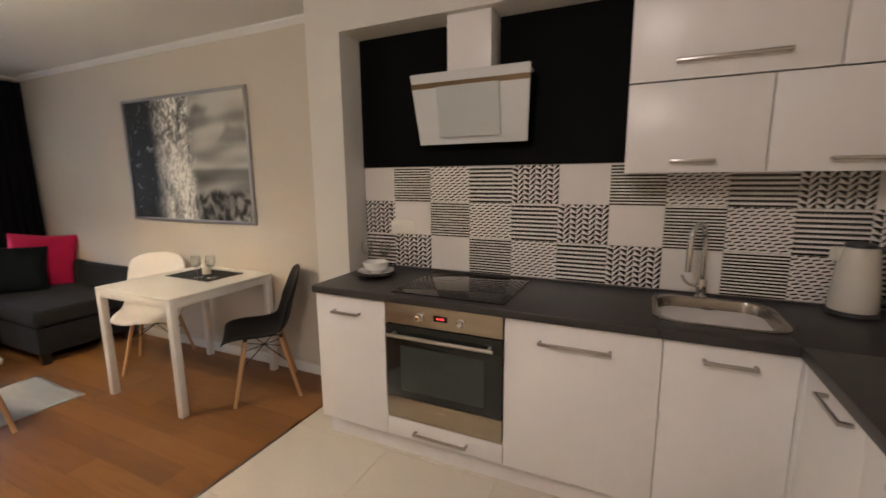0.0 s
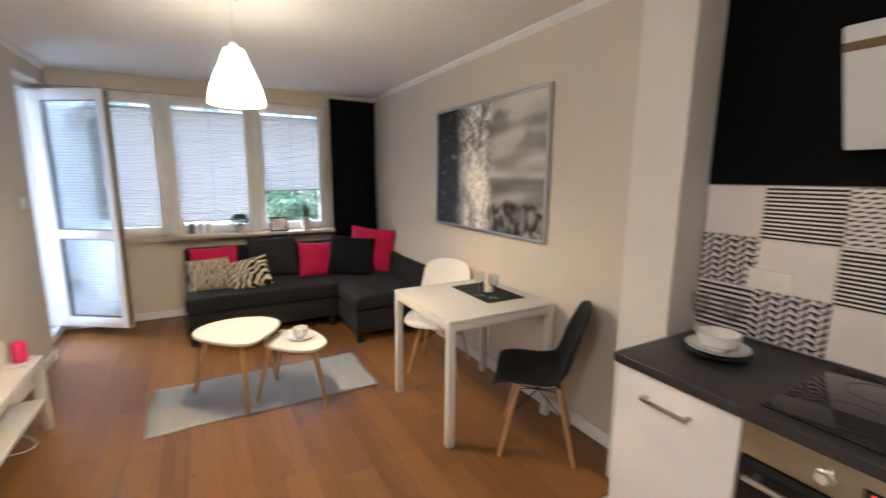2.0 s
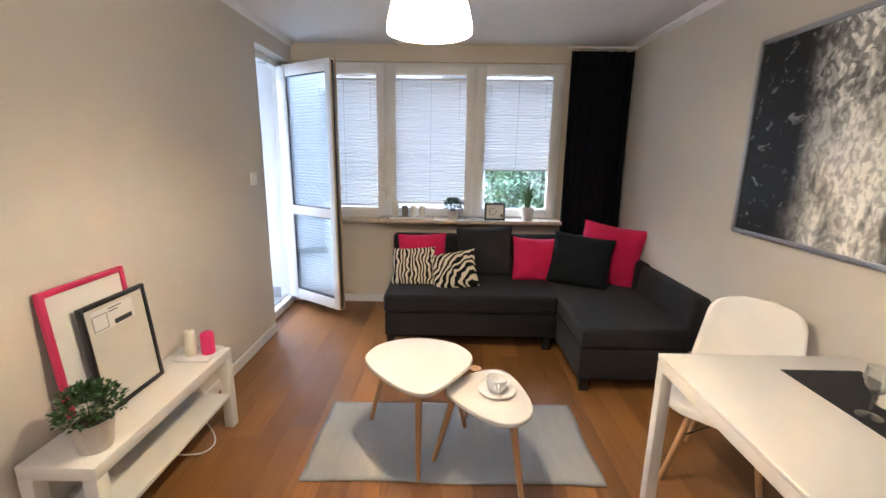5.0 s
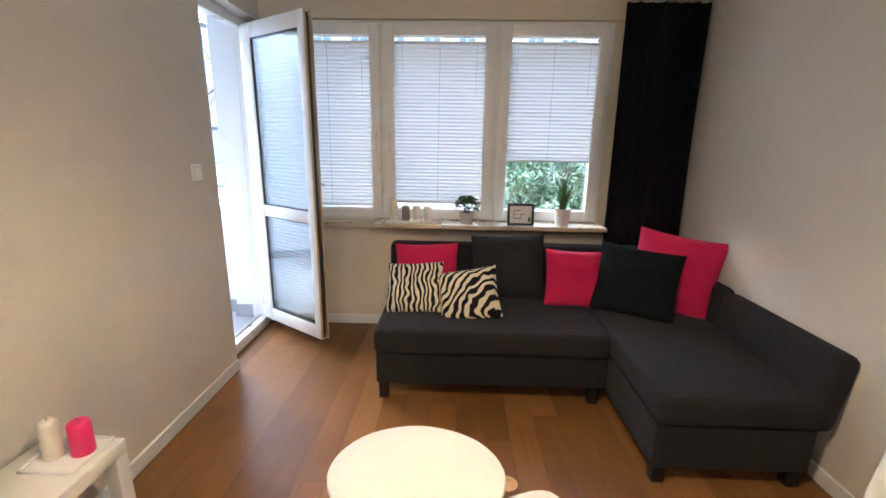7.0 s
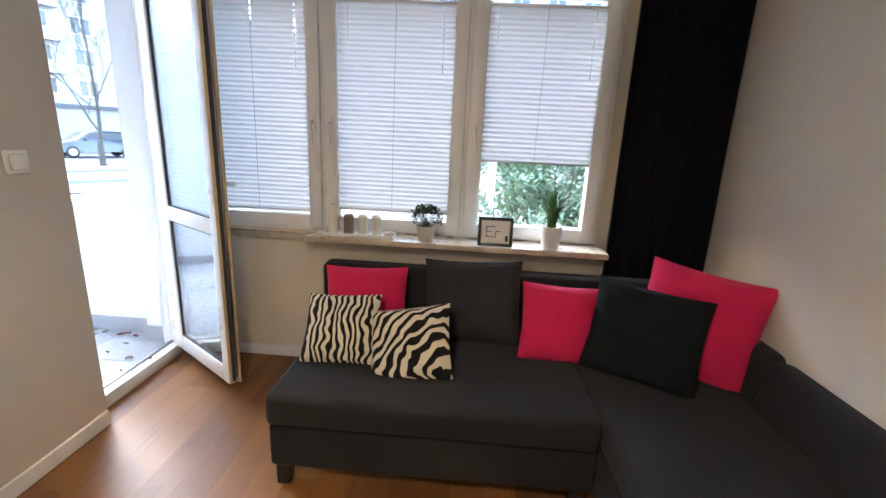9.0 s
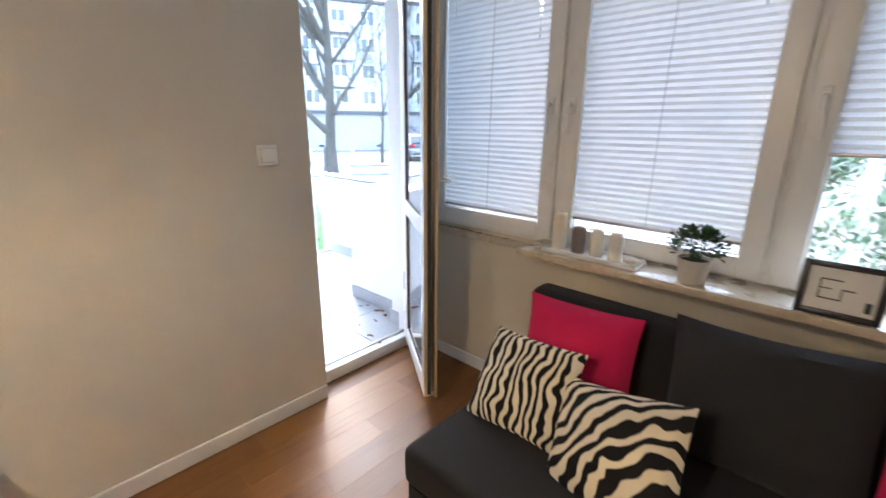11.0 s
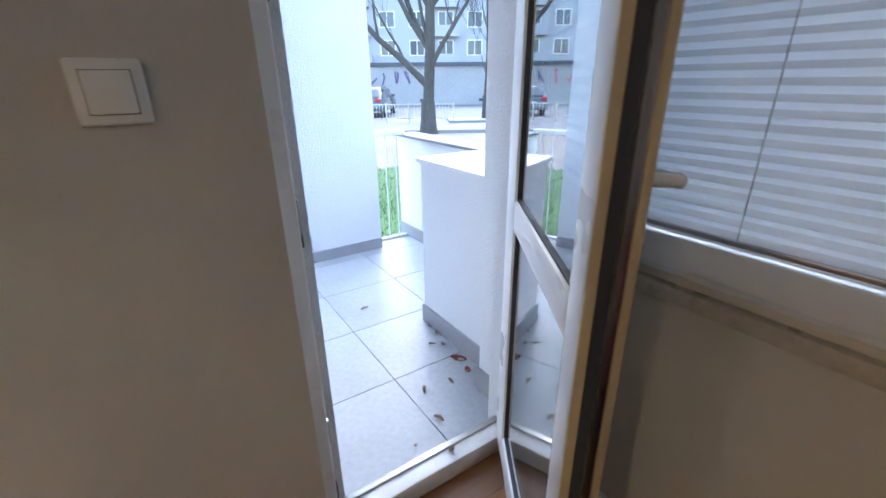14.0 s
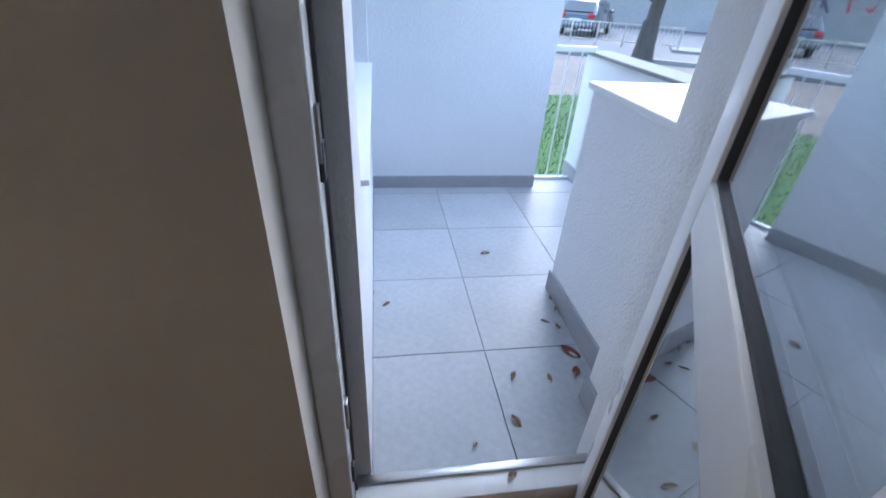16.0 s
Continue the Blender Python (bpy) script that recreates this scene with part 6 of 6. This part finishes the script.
for _ in range(9000):
    x, yy = rng.uniform(-11.5, -6.4), rng.uniform(-8.2, -3.0)
    if rng.random() < (abs(yy) - 5.5) * 0.25:
        continue
    a, h, w = rng.uniform(0, 6.28), rng.uniform(0.04, 0.10), rng.uniform(0.004, 0.008)
    k = len(gv)
    gv += [(x - w * math.cos(a), yy - w * math.sin(a), GZ + 0.01), (x + w * math.cos(a), yy + w * math.sin(a), GZ + 0.01), (x + 0.03 * math.sin(a * 3), yy + 0.03 * math.cos(a * 2), GZ + h)]
    gf.append((k, k + 1, k + 2))
me = bpy.data.meshes.new("grass")
me.from_pydata(gv, [], gf)
me.materials.append(blade_mat)
tagged(new("grass", me), "short green grass blades on the lawn", "grass", kind="stuff")


def bare_tree(label, base, h, r, seed, limbs, spread, levels=3, low=0.22, stout=0.30, tip=0.25):
    """A leafless tree: tapered trunk, upright limbs and fine twigs."""
    rng = random.Random(seed)
    t = thing("tree", label, "tree", Matrix.Translation(base), "bare trees in the courtyard")
    lean = rng.uniform(-0.04, 0.04)
    trunk = [(0, 0, -0.05), (0, 0, 0.0), (lean * h * 0.1, 0, h * 0.1), (lean * h * 0.3, 0.01 * h, h * 0.3), (lean * h * 0.5, 0.0, h * 0.55), (lean * h * 0.6, -0.02 * h, h * 0.9)]
    tp = smooth_path(trunk, 4)
    tb = bmesh.new()
    flare = join(tube(tp, r, 14, r * tip), moved(lathe([(r * 1.5, -0.05), (r * 1.22, 0.12), (r * 1.03, 0.45), (r * 0.88, 1.1)], 14, closed=True), pose(0, 0, 0)))
    part("trunk", flare, bark, t)
    tb.free()
    segs = []

    def grow(p, d, L, rad, lev):
        pts = [p]
        q = Vector(p)
        dd = Vector(d)
        for i in range(4):
            dd = (dd + Vector((rng.uniform(-.22, .22), rng.uniform(-.22, .22), rng.uniform(-.02, .22)))).normalized()
            q = q + dd * L / 4
            pts.append(q.copy())
        segs.append((pts, rad, rad * 0.35, 7 if lev == 0 else 5 if lev == 1 else 3))
        if lev < levels:
            for _ in range(rng.randint(3, 5) if lev < 2 else rng.randint(3, 4)):
                k = rng.randint(1, 4)
                nd = (dd + Vector((rng.uniform(-.9, .9), rng.uniform(-.9, .9), rng.uniform(-.15, .7)))).normalized()
                grow(pts[k], nd, L * rng.uniform(0.45, 0.7), rad * 0.42 * (1.0 - 0.1 * k), lev + 1)

    for i in range(limbs):
        k = rng.uniform(low, 0.95)
        p = tp[min(int(k * len(tp)), len(tp) - 1)]
        a = rng.uniform(0, 6.283)
        up = rng.uniform(0.6, 1.5)
        d = Vector((math.cos(a) * spread, math.sin(a) * spread, up)).normalized()
        grow(p, d, h * rng.uniform(0.28, 0.45), r * rng.uniform(0.6, 1.4) * stout * (1.2 - k * 0.5), 0)
    vv, ff = [], []
    for pts, r0, r1, n in segs:
        start = len(vv)
        for i, p in enumerate(pts):
            d = (pts[min(i + 1, len(pts) - 1)] - pts[max(i - 1, 0)]).normalized()
            u = d.cross(Vector((0.31, 0.2, 0.93))).normalized()
            w = d.cross(u)
            rad = max(r0 + (r1 - r0) * i / (len(pts) - 1), 0.006)
            for j in range(n):
                vv.append(tuple(p + rad * (u * math.cos(6.2832 * j / n) + w * math.sin(6.2832 * j / n))))
        for i in range(len(pts) - 1):
            for j in range(n):
                ff.append((start + i * n + j, start + i * n + (j + 1) % n, start + (i + 1) * n + (j + 1) % n, start + (i + 1) * n + j))
    me = bpy.data.meshes.new("crown")
    me.from_pydata(vv, [], ff)
    me.materials.append(bark)
    me.shade_smooth()
    ob = new("crown", me)
    ob.parent = t
    return t


bare_tree("thick old bare tree with many upright limbs", Vector((-13.7, -13.2, GZ)), 11.0, 0.27, 4, 24, 0.58, 3, 0.44, 0.40, 0.34)
bare_tree("slender bare tree behind the railing", on_view(20.5, 3.3), 8.0, 0.10, 7, 9, 0.6, 3, 0.5)
bare_tree("slender bare tree beside the road", on_view(21.5, 6.8), 8.0, 0.12, 8, 10, 0.7, 3, 0.5)
bare_tree("bare tree near the garages", on_view(24.0, 13.0), 10.0, 0.2, 12, 12, 0.7, 3, 0.5)
bare_tree("bare tree in the far yard", on_view(30.0, 20.0), 11.0, 0.2, 13, 12, 0.7, 3, 0.5)
bare_tree("bare tree beside the apartment block", Vector((-20.0, -6.0, GZ)), 10.0, 0.18, 15, 14, 0.7, 3, 0.5)

# low fence along the pavement
fen = thing("fence", "low grey metal fence along the pavement", "fence", pose(*on_view(19.8, 1.8), 0, 0, 150))
part("top_rail", box(-14, 0, -0.02, 0.02, 0.78, 0.82), steel, fen)
part("bottom_rail", box(-14, 0, -0.02, 0.02, 0.18, 0.21), steel, fen)
for i in range(15):
    part("post", box(-i - 0.03, -i + 0.03, -0.03, 0.03, 0.0, 0.85), steel, fen)
pm = bpy.data.meshes.new("bar")
bm = box(-0.008, 0.008, -0.008, 0.008, 0.2, 0.79)
bm.to_mesh(bm_me := pm)
bm.free()
pm.materials.append(steel)
for i in range(98):
    piece("bar", pm, fen, pose(-0.14 * i - 0.07, 0, 0))

# garage row with coping and spray paint
ga = thing("garage_row", "long low off-white garage wall with graffiti", "garage", pose(*on_view(34.0, 0.0), 0, 0, 150))
part("wall", box(-45, 30, 0, 6.0, 0, 2.75), garage_white, ga)
part("roof", box(-45.2, 30.2, -0.25, 6.2, 2.75, 3.0), roof_felt, ga)
for i in range(15):
    part("vent", box(-40 + i * 4.5, -39.6 + i * 4.5, -0.02, 0.0, 0.25, 0.45), window_dark, ga)


def scrawl(seed, x0, n, size, z, mat, label):
    rng = random.Random(seed)
    for i in range(n):
        x = x0 + i * size * 0.8
        pts = [(x + rng.uniform(-.3, .3) * size, -0.03, z + rng.uniform(-.5, .5) * size) for _ in range(4)]
        part("graffiti_stroke", tube(smooth_path(pts, 4), 0.06, 5), mat, ga, label)


scrawl(2, -4.5, 7, 1.0, 1.9, graffiti_violet, "violet spray paint scrawl")
scrawl(3, -11.0, 7, 1.1, 1.9, graffiti_red, "red spray paint scrawl")


def apartment_block(label, m, length, storeys, mat, balconies):
    b = thing("apartment_building", label, "building", m, "apartment blocks around the yard")
    H = storeys * 2.8 + 1.0
    part("wall", box(0, length, 0, 11, 0, H), mat, b)
    part("roof", box(-0.2, length + 0.2, -0.3, 11.2, H, H + 0.4), roof_felt, b)
    win = bpy.data.meshes.new("window")
    bm = box(-0.75, 0.75, -0.06, 0.0, 0, 1.4)
    bm.to_mesh(win)
    bm.free()
    win.materials.append(window_dark)
    frm = bpy.data.meshes.new("window_frame")
    bm = join(box(-0.85, -0.75, -0.10, 0, -0.1, 1.5), box(0.75, 0.85, -0.10, 0, -0.1, 1.5), box(-0.75, 0.75, -0.10, 0, -0.1, 0), box(-0.75, 0.75, -0.10, 0, 1.4, 1.5), box(-0.04, 0.04, -0.10, 0, 0, 1.4))
    bm.to_mesh(frm)
    bm.free()
    frm.materials.append(upvc)
    bal = bpy.data.meshes.new("balcony")
    bm = join(box(-1.4, 1.4, -1.2, 0, -0.15, 0.0), box(-1.4, 1.4, -1.2, -1.12, 0, 0.95), box(-1.4, -1.32, -1.12, 0, 0, 0.95), box(1.32, 1.4, -1.12, 0, 0, 0.95))
    bm.to_mesh(bal)
    bm.free()
    bal.materials.append(block_white)
    for s in range(storeys):
        for i in range(int(length / 3.2)):
            x, z = 1.8 + i * 3.2, 1.6 + s * 2.8
            w = piece("window", win, b, pose(x, 0, z))
            f = new("window_frame", frm)
            f.parent = w
            if balconies and i % 3 == 1:
                piece("balcony", bal, b, pose(x, 0, z - 0.9))
    return b


apartment_block("pale pink apartment block with balconies", pose(*(on_view(30.0, 26.0)), 0, 0, 98), 34, 5, block_pink, True)
apartment_block("pale grey apartment block behind the garages", pose(*(on_view(52.0, -30.0)), 0, 0, 150), 75, 5, block_white, True)


def car(label, m, paint):
    """A parked hatchback seen from behind; local +y is its rear."""
    c = thing("car", label, "car", m, "parked cars")
    prof = [(2.05, 0.32), (2.10, 0.55), (2.02, 0.86), (1.92, 0.95), (1.55, 1.40), (1.20, 1.46), (0.0, 1.48), (-0.55, 1.36), (-1.15, 0.95), (-1.95, 0.80), (-2.12, 0.55), (-2.10, 0.30)]
    bm = bmesh.new()
    rings = []
    for s, k in ((-1, 0.93), (-0.96, 1.0), (0.96, 1.0), (1, 0.93)):
        rings.append([bm.verts.new((s * (0.88 if z < 0.97 else 0.70), y * k if z > 0.4 else y, z)) for y, z in prof])
    for a, b in zip(rings, rings[1:]):
        for i in range(len(prof)):
            bm.faces.new((a[i], a[(i + 1) % len(prof)], b[(i + 1) % len(prof)], b[i]))
    bm.faces.new(rings[0])
    bm.faces.new(list(reversed(rings[-1])))
    bmesh.ops.recalc_face_normals(bm, faces=bm.faces[:])
    part("body", bm, paint, c)
    part("rear_window", slab(1.935, 1.0, 1.60, 1.37, -0.012, 0.68, 0.60, 0.003), car_glass, c, "dark rear window")
    for s in (-1, 1):
        part("tail_lamp", moved(box(-0.14, 0.14, -0.03, 0.05, -0.10, 0.10, 0.03), pose(s * 0.66, 2.02, 0.85)), tail_red, c, "red tail lamp")
        part("side_window", moved(prism([(-0.9, 0.0), (1.3, 0.0), (1.1, 0.36), (-0.45, 0.36)], -0.01, 0.01, 0.0), Matrix(((0, 0, 1, s * 0.80), (1, 0, 0, 0), (0, 1, 0, 1.0), (0, 0, 0, 1)))), car_glass, c)
        part("mirror", box(s * 0.98 - 0.09, s * 0.98 + 0.09, -0.72, -0.60, 0.95, 1.08, 0.03), paint, c)
        for y in (1.3, -1.3):
            wh = part("wheel", moved(lathe([(0.0, -0.10), (0.28, -0.10), (0.31, -0.07), (0.31, 0.07), (0.28, 0.10), (0.0, 0.10)], 24), pose(s * 0.80, y, 0.31, 0, 90, 0)), tyre, c)
            part("rim", moved(lathe([(0.0, -0.02), (0.19, -0.02), (0.20, 0.0), (0.19, 0.02), (0.0, 0.02)], 20), pose(s * 0.895, y, 0.31, 0, 90, 0)), steel, wh)
    part("bumper", box(-0.86, 0.86, 1.98, 2.17, 0.35, 0.60, 0.05), paint, c)
    part("number_plate", box(-0.26, 0.26, 2.168, 2.18, 0.62, 0.73), plate_white, c, "pale number plate")
    return c


car("grey parked hatchback seen from behind", pose(-15.9, -22.4, GZ + 0.006, 0, 0, -38), car_grey)
car("dark parked car further along the road", pose(*(on_view(29.0, 9.0) + Vector((0, 0, 0.006))), 0, 0, 60), car_dark)

# evergreen shrub seen below the raised blind


def shrub(label, base, r, h, n, seed, mat, size):
    t = thing("shrub", label, "shrub", Matrix.Translation(base))
    rng = random.Random(seed)
    tw = []
    for i in range(26):
        a = rng.uniform(0, 6.283)
        d = rng.uniform(0.3, 0.95)
        tw.append(tube([(0.05 * math.cos(a), 0.05 * math.sin(a), 0), (r * d * 0.5 * math.cos(a), r * d * 0.5 * math.sin(a), h * 0.4), (r * d * math.cos(a), r * d * math.sin(a), h * rng.uniform(0.6, 0.95))], 0.02, 5, 0.005))
    part("branches", join(*tw), bark, t)
    vv, ff = [], []
    cl = [(rng.uniform(0, 6.283), rng.uniform(0.2, 1.0), rng.uniform(0.15, 1.0), rng.uniform(0.15, 0.42)) for _ in range(90)]
    for _ in range(n):
        a, d, z, cr = rng.choice(cl)
        c = Vector((r * d * math.cos(a), r * d * math.sin(a), h * z * (1.0 - 0.25 * d)))
        c += Vector((rng.gauss(0, cr * 0.5), rng.gauss(0, cr * 0.5), rng.gauss(0, cr * 0.45)))
        u = Vector((rng.uniform(-1, 1), rng.uniform(-1, 1), rng.uniform(-1, 1))).normalized()
        w = u.cross(Vector((rng.uniform(-1, 1), rng.uniform(-1, 1), 1))).normalized()
        s = size * rng.uniform(0.6, 1.3)
        k = len(vv)
        vv += [tuple(c - u * s), tuple(c + w * s * 0.4), tuple(c + u * s), tuple(c - w * s * 0.4)]
        ff.append((k, k + 1, k + 2, k + 3))
    me = bpy.data.meshes.new("foliage")
    me.from_pydata(vv, [], ff)
    me.materials.append(mat)
    ob = new("foliage", me)
    ob.parent = t
    return t


shrub("loose grey-green shrub outside the window", Vector((-10.2, 2.6, GZ)), 1.6, 2.4, 22000, 31, bush_leaf, 0.050)
shrub("tall evergreen shrub further along the facade", Vector((-11.5, 4.6, GZ)), 2.2, 3.4, 22000, 32, bush_leaf, 0.055)
single("garden_post", join(box(-9.35, -9.25, 1.42, 1.52, GZ, 1.25, 0.01), box(-9.38, -9.22, 1.39, 1.55, 1.25, 1.31, 0.01)), render_white, "white rendered garden post outside the window", "post")
